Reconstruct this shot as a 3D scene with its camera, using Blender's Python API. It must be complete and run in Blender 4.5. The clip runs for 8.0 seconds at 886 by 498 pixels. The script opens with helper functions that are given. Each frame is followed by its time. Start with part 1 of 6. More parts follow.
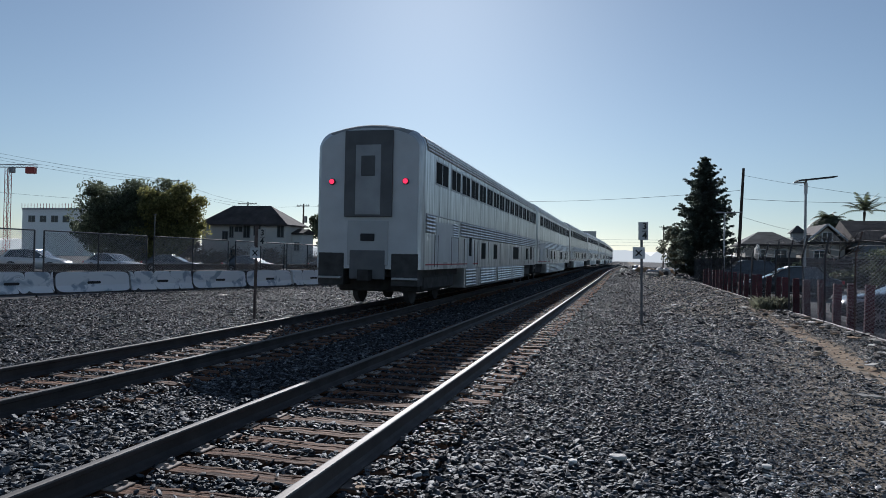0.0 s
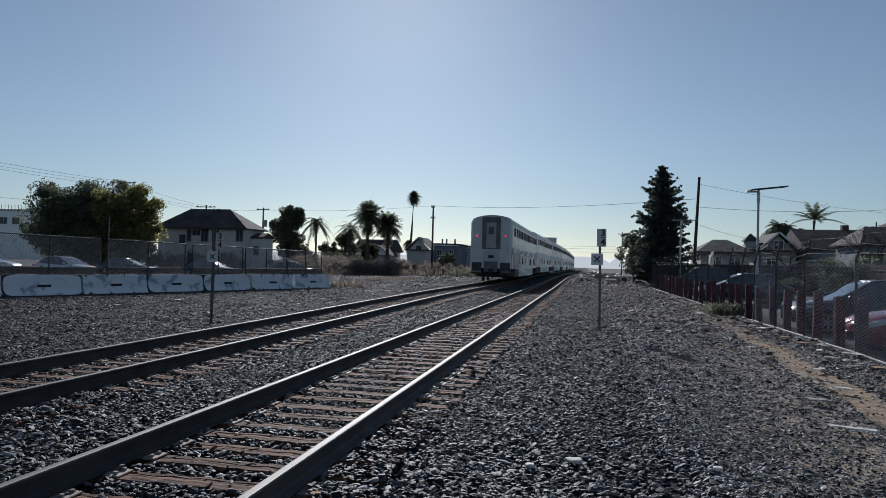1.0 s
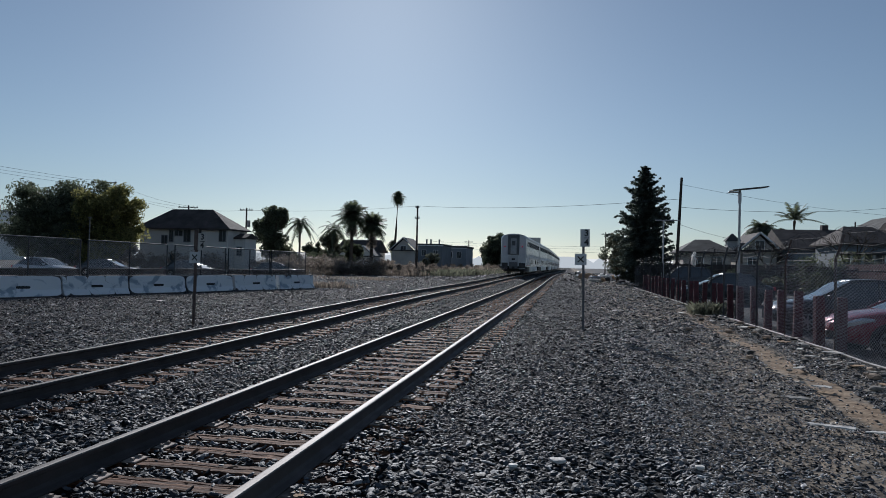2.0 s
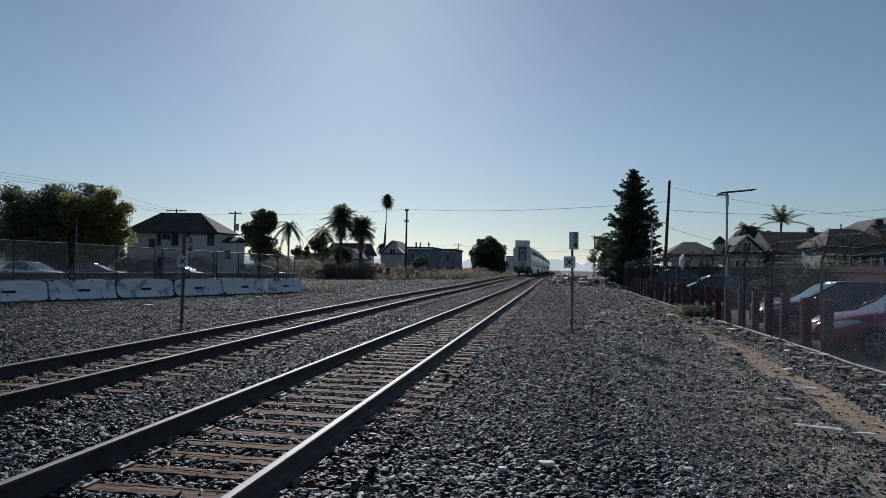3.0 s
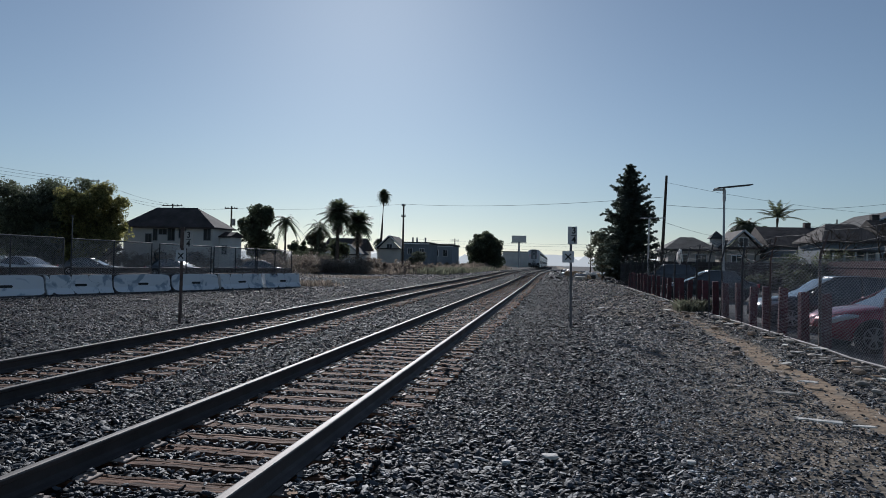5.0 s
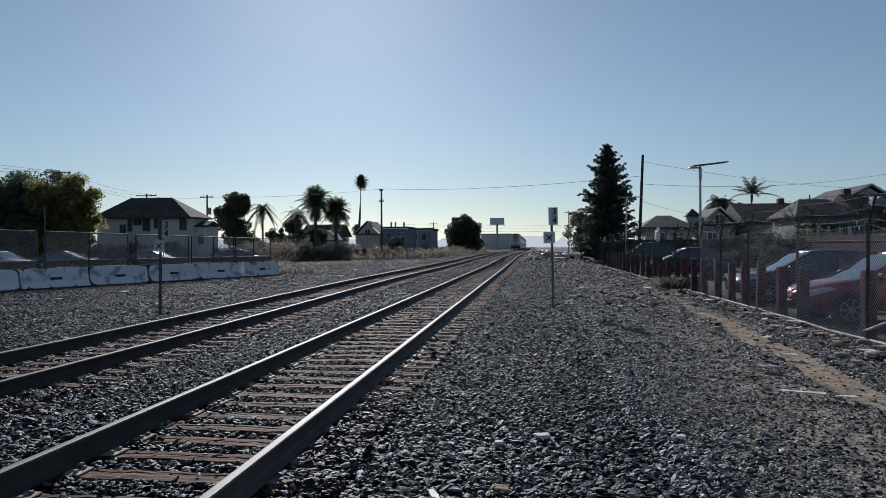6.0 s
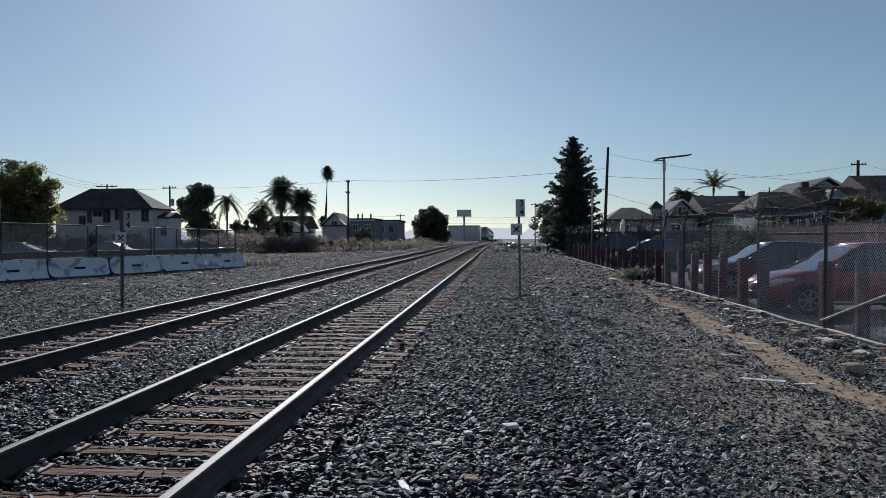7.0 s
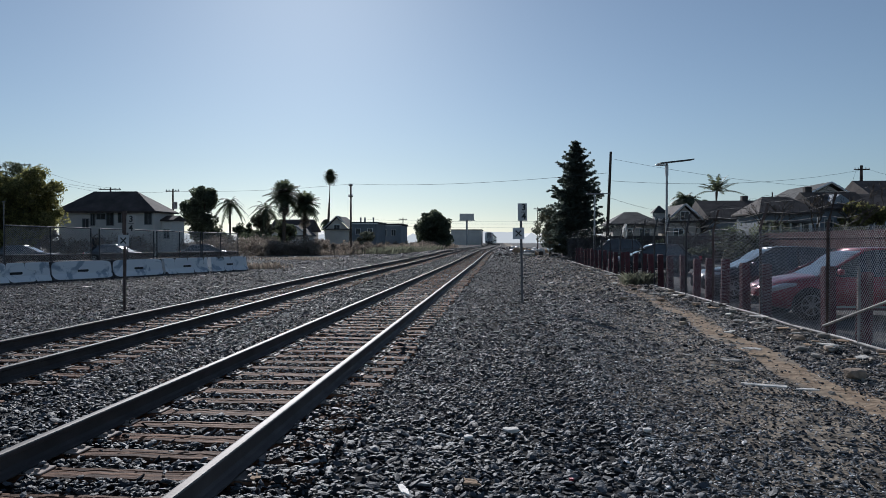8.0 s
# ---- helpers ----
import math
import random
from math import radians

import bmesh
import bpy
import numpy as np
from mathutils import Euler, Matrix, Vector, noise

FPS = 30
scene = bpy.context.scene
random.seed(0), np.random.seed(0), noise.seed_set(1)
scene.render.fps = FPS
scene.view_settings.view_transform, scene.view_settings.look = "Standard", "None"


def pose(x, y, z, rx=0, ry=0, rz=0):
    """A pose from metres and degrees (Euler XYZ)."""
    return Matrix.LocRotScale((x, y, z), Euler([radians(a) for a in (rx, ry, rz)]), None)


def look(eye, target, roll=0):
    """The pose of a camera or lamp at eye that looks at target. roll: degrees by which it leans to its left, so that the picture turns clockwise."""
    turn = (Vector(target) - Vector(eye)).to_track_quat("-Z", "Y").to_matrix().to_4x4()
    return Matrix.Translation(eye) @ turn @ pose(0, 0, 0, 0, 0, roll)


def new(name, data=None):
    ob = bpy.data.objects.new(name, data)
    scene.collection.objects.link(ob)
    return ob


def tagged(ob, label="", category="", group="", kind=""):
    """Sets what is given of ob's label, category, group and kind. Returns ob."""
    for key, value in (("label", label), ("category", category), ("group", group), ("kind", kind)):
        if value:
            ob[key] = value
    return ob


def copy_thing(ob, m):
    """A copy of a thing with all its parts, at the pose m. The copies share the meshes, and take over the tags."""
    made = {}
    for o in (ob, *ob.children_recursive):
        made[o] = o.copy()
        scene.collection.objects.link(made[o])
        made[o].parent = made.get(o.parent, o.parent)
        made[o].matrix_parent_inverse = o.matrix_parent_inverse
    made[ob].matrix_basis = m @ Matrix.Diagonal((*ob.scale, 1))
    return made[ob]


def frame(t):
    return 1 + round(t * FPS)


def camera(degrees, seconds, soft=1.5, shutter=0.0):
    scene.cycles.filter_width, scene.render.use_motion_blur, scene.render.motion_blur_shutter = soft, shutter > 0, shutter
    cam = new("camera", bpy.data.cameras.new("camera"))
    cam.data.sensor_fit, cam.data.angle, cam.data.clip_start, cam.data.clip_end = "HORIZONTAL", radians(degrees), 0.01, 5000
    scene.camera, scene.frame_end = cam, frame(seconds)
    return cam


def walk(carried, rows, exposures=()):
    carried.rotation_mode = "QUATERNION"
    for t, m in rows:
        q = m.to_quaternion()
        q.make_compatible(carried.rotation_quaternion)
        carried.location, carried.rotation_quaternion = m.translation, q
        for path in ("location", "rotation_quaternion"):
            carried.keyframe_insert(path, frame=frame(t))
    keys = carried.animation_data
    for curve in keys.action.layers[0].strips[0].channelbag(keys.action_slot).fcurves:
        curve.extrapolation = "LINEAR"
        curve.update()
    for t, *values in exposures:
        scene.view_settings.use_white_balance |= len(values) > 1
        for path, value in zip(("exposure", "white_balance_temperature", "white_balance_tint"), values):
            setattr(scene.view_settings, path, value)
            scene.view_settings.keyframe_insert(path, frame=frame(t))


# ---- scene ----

# ---------------------------------------------------------------- camera
cam = camera(63.8, 8.0, soft=0.75)
PATH = [
    (0.0, pose(0.111, -0.025, 1.625, 90.614, -1.147, 14.372)),
    (0.5, pose(0.121, -0.030, 1.623, 90.960, -1.343, 12.646)),
    (1.0, pose(0.133, -0.021, 1.618, 91.120, -1.501, 11.277)),
    (1.5, pose(0.134, -0.010, 1.618, 91.127, -1.487, 10.526)),
    (2.0, pose(0.139, -0.012, 1.623, 91.170, -1.391, 10.022)),
    (3.5, pose(0.144, -0.022, 1.626, 91.534, -1.345, 8.875)),
    (4.0, pose(0.103, -0.057, 1.616, 91.536, -1.708, 8.898)),
    (5.5, pose(0.067, 0.003, 1.607, 90.486, -0.596, 8.426)),
    (6.0, pose(0.003, 0.002, 1.602, 89.769, 0.173, 7.165)),
    (6.5, pose(-0.026, 0.005, 1.600, 89.210, 0.317, 5.585)),
    (7.0, pose(-0.014, 0.005, 1.599, 89.098, 0.180, 4.511)),
    (7.5, pose(-0.004, -0.004, 1.604, 89.274, 0.066, 4.345)),
    (8.0, pose(0.000, 0.000, 1.600, 89.409, 0.000, 4.720)),
]
walk(cam, PATH, exposures=[(0.0, 0.32, 5700, 12), (0.4, 0.22, 5700, 12), (1.0, 0.1, 5700, 12), (3.5, 0.0, 5700, 12), (5.5, 0.06, 5700, 12), (6.5, 0.18, 5700, 12), (8.0, 0.18, 5700, 12)])

# ---------------------------------------------------------------- light
SUN_AZ, SUN_EL = -15.4, 23.8          # degrees from +y towards +x, above the horizon
world = bpy.data.worlds.new("sky")
scene.world = world
world.use_nodes = True
wn = world.node_tree
sky = wn.nodes.new("ShaderNodeTexSky")
sky.sky_type = "NISHITA"
sky.sun_disc = False
sky.sun_elevation = radians(SUN_EL)
sky.sun_rotation = radians(SUN_AZ)
sky.air_density, sky.dust_density, sky.ozone_density = 1.0, 0.26, 2.2
wn.nodes["Background"].inputs[1].default_value = 0.052
pale = wn.nodes.new("ShaderNodeHueSaturation")        # thin summer haze over the whole sky
pale.inputs["Saturation"].default_value = 0.72
cool = wn.nodes.new("ShaderNodeMix")
cool.data_type, cool.blend_type = "RGBA", "MULTIPLY"
cool.inputs["Factor"].default_value = 1
cool.inputs["B"].default_value = (0.915, 1.0, 1.015, 1)
wn.links.new(sky.outputs[0], pale.inputs["Color"])
wn.links.new(pale.outputs[0], cool.inputs["A"])
wn.links.new(cool.outputs["Result"], wn.nodes["Background"].inputs[0])

sun_data = bpy.data.lights.new("sun", "SUN")
sun_data.energy, sun_data.angle, sun_data.color = 4.15, radians(0.53), (1.0, 0.93, 0.83)
sun = new("sun", sun_data)
sun_dir = Vector((math.sin(radians(SUN_AZ)) * math.cos(radians(SUN_EL)), math.cos(radians(SUN_AZ)) * math.cos(radians(SUN_EL)), math.sin(radians(SUN_EL))))
sun.matrix_world = look(sun_dir * 200, (0, 0, 0))

# ---------------------------------------------------------------- materials


def material(name, color, rough=0.8, metal=0.0, vary=0.25, scale=3.0, fine=40.0, bump=0.3, bump_size=0.01, by="object", second=None, spec=0.5, coat=0.0):
    """A surface with two scales of noise in its colour and fine relief. by: what shifts the tone from piece to piece."""
    m = bpy.data.materials.new(name)
    m.use_nodes = True
    n, l = m.node_tree.nodes, m.node_tree.links
    b = n["Principled BSDF"]
    b.inputs["Roughness"].default_value, b.inputs["Metallic"].default_value = rough, metal
    b.inputs["Specular IOR Level"].default_value = min(spec, 0.2) if rough > 0.65 else spec
    b.inputs["Coat Weight"].default_value = coat
    b.inputs["Coat Roughness"].default_value = 0.06
    tc = n.new("ShaderNodeTexCoord")
    big, small = n.new("ShaderNodeTexNoise"), n.new("ShaderNodeTexNoise")
    big.inputs["Scale"].default_value, small.inputs["Scale"].default_value = scale, fine
    big.inputs["Detail"].default_value, small.inputs["Detail"].default_value = 5, 3
    for t in (big, small):
        l.new(tc.outputs["Object"], t.inputs["Vector"])
    mix = n.new("ShaderNodeMix")
    mix.data_type = "RGBA"
    dark = [c * (1 - vary) for c in color]
    light = second or [min(1, c * (1 + vary)) for c in color]
    mix.inputs["A"].default_value, mix.inputs["B"].default_value = (*dark, 1), (*light, 1)
    add = n.new("ShaderNodeMath")
    add.operation = "MULTIPLY_ADD"
    add.inputs[1].default_value = 0.5
    l.new(small.outputs["Fac"], add.inputs[0])
    half = n.new("ShaderNodeMath")
    half.operation = "MULTIPLY_ADD"
    half.inputs[1].default_value, half.inputs[2].default_value = 1.8, -0.65
    l.new(big.outputs["Fac"], half.inputs[0])
    l.new(half.outputs[0], add.inputs[2])
    l.new(add.outputs[0], mix.inputs["Factor"])
    out = mix.outputs["Result"]
    if by in ("object", "island"):
        if by == "object":
            rnd = n.new("ShaderNodeObjectInfo").outputs["Random"]
        else:
            rnd = n.new("ShaderNodeNewGeometry").outputs["Random Per Island"]
        rng = n.new("ShaderNodeMapRange")
        rng.inputs["To Min"].default_value, rng.inputs["To Max"].default_value = (0.75, 1.25) if by == "object" else (0.5, 1.5)
        l.new(rnd, rng.inputs["Value"])
        mul = n.new("ShaderNodeVectorMath")
        mul.operation = "SCALE"
        l.new(out, mul.inputs[0])
        l.new(rng.outputs[0], mul.inputs["Scale"])
        out = mul.outputs[0]
    l.new(out, b.inputs["Base Color"])
    if bump:
        bp = n.new("ShaderNodeBump")
        bp.inputs["Strength"].default_value, bp.inputs["Distance"].default_value = bump, bump_size
        l.new(small.outputs["Fac"], bp.inputs["Height"])
        l.new(bp.outputs[0], b.inputs["Normal"])
    return m


def glow(name, color, strength):
    m = bpy.data.materials.new(name)
    m.use_nodes = True
    b = m.node_tree.nodes["Principled BSDF"]
    b.inputs["Base Color"].default_value = (*[0.1 * c for c in color], 1)
    b.inputs["Emission Color"].default_value = (*color, 1)
    b.inputs["Emission Strength"].default_value = strength
    return m


def stone_material():
    """Crushed basalt: dark blue-grey pieces, some tan, a few pale."""
    m = material("ballast stone", (0.1, 0.104, 0.11), 0.64, 0, 0.35, 9, 70, 0.6, 0.006, by="none", spec=0.24)
    n, l = m.node_tree.nodes, m.node_tree.links
    b = n["Principled BSDF"]
    ramp = n.new("ShaderNodeValToRGB")
    ramp.color_ramp.interpolation = "CONSTANT"
    e = ramp.color_ramp.elements
    e[0].position, e[0].color = 0, (0.026, 0.028, 0.032, 1)
    e[1].position, e[1].color = 0.28, (0.08, 0.083, 0.088, 1)
    for p, c in ((0.54, (0.15, 0.158, 0.168, 1)), (0.76, (0.295, 0.298, 0.298, 1)), (0.9, (0.2, 0.155, 0.115, 1)), (0.94, (0.48, 0.46, 0.43, 1)), (0.985, (0.68, 0.65, 0.6, 1))):
        k = e.new(p)
        k.color = c
    geo = n.new("ShaderNodeNewGeometry")
    l.new(geo.outputs["Random Per Island"], ramp.inputs[0])
    noise_mix = n.new("ShaderNodeMix")
    noise_mix.data_type, noise_mix.blend_type = "RGBA", "MULTIPLY"
    noise_mix.inputs["Factor"].default_value = 1
    old = b.inputs["Base Color"].links[0].from_socket
    gain = n.new("ShaderNodeVectorMath")
    gain.operation = "SCALE"
    gain.inputs["Scale"].default_value = 4.5
    l.new(old, gain.inputs[0])
    l.new(ramp.outputs[0], noise_mix.inputs["A"])
    l.new(gain.outputs[0], noise_mix.inputs["B"])
    l.new(noise_mix.outputs["Result"], b.inputs["Base Color"])
    return m


def gravel_material():
    """Trodden gravel: dusty grey and tan chips, some pale."""
    m = material("dusty gravel", (0.1, 0.104, 0.11), 0.64, 0, 0.35, 9, 70, 0.5, 0.006, by="none", spec=0.24)
    n, l = m.node_tree.nodes, m.node_tree.links
    b = n["Principled BSDF"]
    ramp = n.new("ShaderNodeValToRGB")
    ramp.color_ramp.interpolation = "CONSTANT"
    e = ramp.color_ramp.elements
    e[0].position, e[0].color = 0, (0.055, 0.053, 0.05, 1)
    e[1].position, e[1].color = 0.3, (0.13, 0.122, 0.112, 1)
    for p, c in ((0.56, (0.24, 0.222, 0.196, 1)), (0.76, (0.42, 0.39, 0.35, 1)), (0.9, (0.27, 0.2, 0.145, 1)), (0.945, (0.6, 0.57, 0.52, 1))):
        k = e.new(p)
        k.color = c
    geo = n.new("ShaderNodeNewGeometry")
    l.new(geo.outputs["Random Per Island"], ramp.inputs[0])
    noise_mix = n.new("ShaderNodeMix")
    noise_mix.data_type, noise_mix.blend_type = "RGBA", "MULTIPLY"
    noise_mix.inputs["Factor"].default_value = 1
    old = b.inputs["Base Color"].links[0].from_socket
    gain = n.new("ShaderNodeVectorMath")
    gain.operation = "SCALE"
    gain.inputs["Scale"].default_value = 14.5
    l.new(old, gain.inputs[0])
    l.new(ramp.outputs[0], noise_mix.inputs["A"])
    l.new(gain.outputs[0], noise_mix.inputs["B"])
    l.new(noise_mix.outputs["Result"], b.inputs["Base Color"])
    return m


def ground_material():
    """One sheet: crushed stone along the tracks, trodden dirt, then grey lots and dry grass."""
    m = bpy.data.materials.new("ground")
    m.use_nodes = True
    n, l = m.node_tree.nodes, m.node_tree.links
    b = n["Principled BSDF"]
    b.inputs["Roughness"].default_value = 1.0
    b.inputs["Specular IOR Level"].default_value = 0.08
    tc = n.new("ShaderNodeTexCoord")
    sep = n.new("ShaderNodeSeparateXYZ")
    l.new(tc.outputs["Object"], sep.inputs[0])
    wob = n.new("ShaderNodeTexNoise")
    wob.inputs["Scale"].default_value, wob.inputs["Detail"].default_value = 0.7, 6
    l.new(tc.outputs["Object"], wob.inputs["Vector"])
    x = n.new("ShaderNodeMath")
    x.operation = "MULTIPLY_ADD"
    x.inputs[1].default_value = 1.6
    l.new(wob.outputs["Fac"], x.inputs[0])
    l.new(sep.outputs["X"], x.inputs[2])

    def colour(a, c, scale, detail=6):
        t = n.new("ShaderNodeTexNoise")
        t.inputs["Scale"].default_value, t.inputs["Detail"].default_value = scale, detail
        l.new(tc.outputs["Object"], t.inputs["Vector"])
        r = n.new("ShaderNodeValToRGB")
        r.color_ramp.elements[0].position, r.color_ramp.elements[1].position = 0.35, 0.68
        r.color_ramp.elements[0].color, r.color_ramp.elements[1].color = (*a, 1), (*c, 1)
        l.new(t.outputs["Fac"], r.inputs[0])
        return r.outputs[0]

    cells = n.new("ShaderNodeTexVoronoi")
    cells.inputs["Scale"].default_value = 16
    l.new(tc.outputs["Object"], cells.inputs["Vector"])
    cell_tone = n.new("ShaderNodeSeparateColor")
    l.new(cells.outputs["Color"], cell_tone.inputs[0])
    stone = n.new("ShaderNodeValToRGB")
    stone.color_ramp.interpolation = "LINEAR"
    stone.color_ramp.elements[0].color, stone.color_ramp.elements[1].color = (0.01, 0.011, 0.012, 1), (0.05, 0.05, 0.051, 1)
    l.new(cell_tone.outputs[0], stone.inputs[0])
    dirt = colour((0.2, 0.145, 0.1), (0.37, 0.285, 0.2), 5)
    rubble = colour((0.085, 0.076, 0.066), (0.32, 0.275, 0.22), 9)
    lot = colour((0.085, 0.085, 0.087), (0.16, 0.155, 0.148), 1.2)

    bend = n.new("ShaderNodeMapRange")                    # the path drifts towards the fence farther on
    bend.inputs["From Min"].default_value, bend.inputs["From Max"].default_value = 9, 31
    bend.inputs["To Min"].default_value, bend.inputs["To Max"].default_value = 0, -1.0
    l.new(sep.outputs["Y"], bend.inputs["Value"])
    bent = n.new("ShaderNodeMath")
    l.new(x.outputs[0], bent.inputs[0])
    l.new(bend.outputs[0], bent.inputs[1])
    fade = n.new("ShaderNodeMapRange")                    # and is lost in the rubble
    fade.inputs["From Min"].default_value, fade.inputs["From Max"].default_value = 25, 37
    fade.inputs["To Min"].default_value, fade.inputs["To Max"].default_value = 1, 0
    l.new(sep.outputs["Y"], fade.inputs["Value"])

    def step(lo, hi, along=None):
        s = n.new("ShaderNodeMapRange")
        s.interpolation_type = "SMOOTHSTEP"
        s.inputs["From Min"].default_value, s.inputs["From Max"].default_value = lo, hi
        l.new((along or x).outputs[0], s.inputs["Value"])
        return s.outputs[0]

    out = stone.outputs[0]
    fines = colour((0.085, 0.075, 0.063), (0.36, 0.3, 0.23), 3.2, 9)
    for other, lo, hi in ((fines, 1.4, 3.4), (dirt, 4.2, 4.4), (rubble, 4.7, 4.95), (lot, 6.1, 6.5)):
        k = n.new("ShaderNodeMix")
        k.data_type = "RGBA"
        f = step(lo, hi, bent if other in (dirt, rubble) else None)
        if other is dirt:
            thin = n.new("ShaderNodeMath")
            thin.operation = "MULTIPLY"
            l.new(f, thin.inputs[0])
            l.new(fade.outputs[0], thin.inputs[1])
            f = thin.outputs[0]
        l.new(f, k.inputs["Factor"])
        l.new(out, k.inputs["A"])
        l.new(other, k.inputs["B"])
        out = k.outputs["Result"]
    k = n.new("ShaderNodeMix")
    k.data_type = "RGBA"
    l.new(step(-19, -16), k.inputs["Factor"])
    l.new(lot, k.inputs["A"])
    l.new(out, k.inputs["B"])
    l.new(k.outputs["Result"], b.inputs["Base Color"])
    bp = n.new("ShaderNodeBump")
    bp.inputs["Strength"].default_value, bp.inputs["Distance"].default_value = 0.4, 0.03
    l.new(cells.outputs["Distance"], bp.inputs["Height"])
    l.new(bp.outputs[0], b.inputs["Normal"])
    return m


def wood_material(name, a, c, along="X"):
    """Weathered timber with grain along one axis and dark checks."""
    m = material(name, a, 0.85, 0, 0.3, 4, 30, 0, by="object", second=c, spec=0.25)
    n, l = m.node_tree.nodes, m.node_tree.links
    tc = n.new("ShaderNodeTexCoord")
    mp = n.new("ShaderNodeMapping")
    sc = {"X": (1.6, 28, 28), "Y": (45, 1.2, 45), "Z": (45, 45, 1.2)}[along]
    mp.inputs["Scale"].default_value = sc
    g = n.new("ShaderNodeTexNoise")
    g.inputs["Scale"].default_value, g.inputs["Detail"].default_value = 1.0, 6
    l.new(tc.outputs["Object"], mp.inputs[0])
    l.new(mp.outputs[0], g.inputs["Vector"])
    bsdf = n["Principled BSDF"]
    old = bsdf.inputs["Base Color"].links[0].from_socket
    r = n.new("ShaderNodeValToRGB")
    r.color_ramp.elements[0].position, r.color_ramp.elements[1].position = 0.4, 0.6
    r.color_ramp.elements[0].color, r.color_ramp.elements[1].color = (0.16, 0.14, 0.13, 1), (1.2, 1.2, 1.2, 1)
    l.new(g.outputs["Fac"], r.inputs[0])
    k = n.new("ShaderNodeMix")
    k.data_type, k.blend_type = "RGBA", "MULTIPLY"
    k.inputs["Factor"].default_value = 0.85
    l.new(old, k.inputs["A"])
    l.new(r.outputs[0], k.inputs["B"])
    l.new(k.outputs["Result"], bsdf.inputs["Base Color"])
    bp = n.new("ShaderNodeBump")
    bp.inputs["Strength"].default_value, bp.inputs["Distance"].default_value = 1.0, 0.02
    l.new(g.outputs["Fac"], bp.inputs["Height"])
    l.new(bp.outputs[0], bsdf.inputs["Normal"])
    return m


def barrier_material():
    """Concrete under white sprayed lettering with dark outlines."""
    m = material("painted concrete", (0.3, 0.29, 0.28), 0.85, 0, 0.3, 2.5, 60, 0.4, 0.004, by="object")
    n, l = m.node_tree.nodes, m.node_tree.links
    b = n["Principled BSDF"]
    base = b.inputs["Base Color"].links[0].from_socket
    tc = n.new("ShaderNodeTexCoord")
    info = n.new("ShaderNodeObjectInfo")
    shift = n.new("ShaderNodeVectorMath")
    shift.operation = "MULTIPLY_ADD"
    l.new(info.outputs["Random"], shift.inputs[0])
    shift.inputs[1].default_value = (0, 37, 0)
    l.new(tc.outputs["Object"], shift.inputs[2])
    warp = n.new("ShaderNodeTexNoise")
    warp.inputs["Scale"].default_value, warp.inputs["Detail"].default_value = 0.9, 2
    l.new(shift.outputs[0], warp.inputs["Vector"])
    add = n.new("ShaderNodeVectorMath")
    add.operation = "MULTIPLY_ADD"
    l.new(warp.outputs["Color"], add.inputs[0])
    add.inputs[1].default_value = (0.0, 2.0, 0.8)
    l.new(shift.outputs[0], add.inputs[2])
    sep = n.new("ShaderNodeSeparateXYZ")
    l.new(add.outputs[0], sep.inputs[0])
    real = n.new("ShaderNodeSeparateXYZ")
    l.new(tc.outputs["Object"], real.inputs[0])

    def math_node(op, a, b_=None, c_=None):
        k = n.new("ShaderNodeMath")
        k.operation = op
        for i, q in enumerate((a, b_, c_)):
            if q is None:
                continue
            if isinstance(q, (int, float)):
                k.inputs[i].default_value = q
            else:
                l.new(q, k.inputs[i])
        return k.outputs[0]

    # either one long rounded patch on a unit or a row of rounded letters
    patch = math_node("FRACT", math_node("MULTIPLY_ADD", real.outputs["Y"], 0.3356, 0.5))
    letters = math_node("FRACT", math_node("MULTIPLY", sep.outputs["Y"], 1.0))
    lettered = math_node("GREATER_THAN", info.outputs["Random"], 0.22)
    cell = math_node("ADD", math_node("MULTIPLY", letters, lettered), math_node("MULTIPLY", patch, math_node("SUBTRACT", 1.0, lettered)))
    across = math_node("ABSOLUTE", math_node("MULTIPLY_ADD", cell, 2.0, -1.0))
    up = math_node("ABSOLUTE", math_node("MULTIPLY_ADD", real.outputs["Z"], 2.6, -1.12))
    rim = math_node("ADD", math_node("POWER", across, 9.0), math_node("POWER", up, 5.0))
    fill = n.new("ShaderNodeMapRange")
    fill.inputs["From Min"].default_value, fill.inputs["From Max"].default_value = 1.02, 0.9
    l.new(rim, fill.inputs["Value"])
    low = n.new("ShaderNodeMapRange")
    low.inputs["From Min"].default_value, low.inputs["From Max"].default_value = 0.03, 0.07
    l.new(real.outputs["Z"], low.inputs["Value"])
    f2 = n.new("ShaderNodeMath")
    f2.operation = "MULTIPLY"
    l.new(fill.outputs[0], f2.inputs[0])
    l.new(low.outputs[0], f2.inputs[1])
    strokes = n.new("ShaderNodeTexNoise")
    strokes.inputs["Scale"].default_value, strokes.inputs["Detail"].default_value = 1.9, 3
    l.new(add.outputs[0], strokes.inputs["Vector"])
    s1 = n.new("ShaderNodeMapRange")
    s1.inputs["From Min"].default_value, s1.inputs["From Max"].default_value = 0.36, 0.46
    l.new(strokes.outputs["Fac"], s1.inputs["Value"])
    white = n.new("ShaderNodeMix")
    white.data_type = "RGBA"
    white.inputs["A"].default_value, white.inputs["B"].default_value = (0.35, 0.4, 0.46, 1), (0.78, 0.79, 0.8, 1)
    l.new(s1.outputs[0], white.inputs["Factor"])
    dark = n.new("ShaderNodeMix")
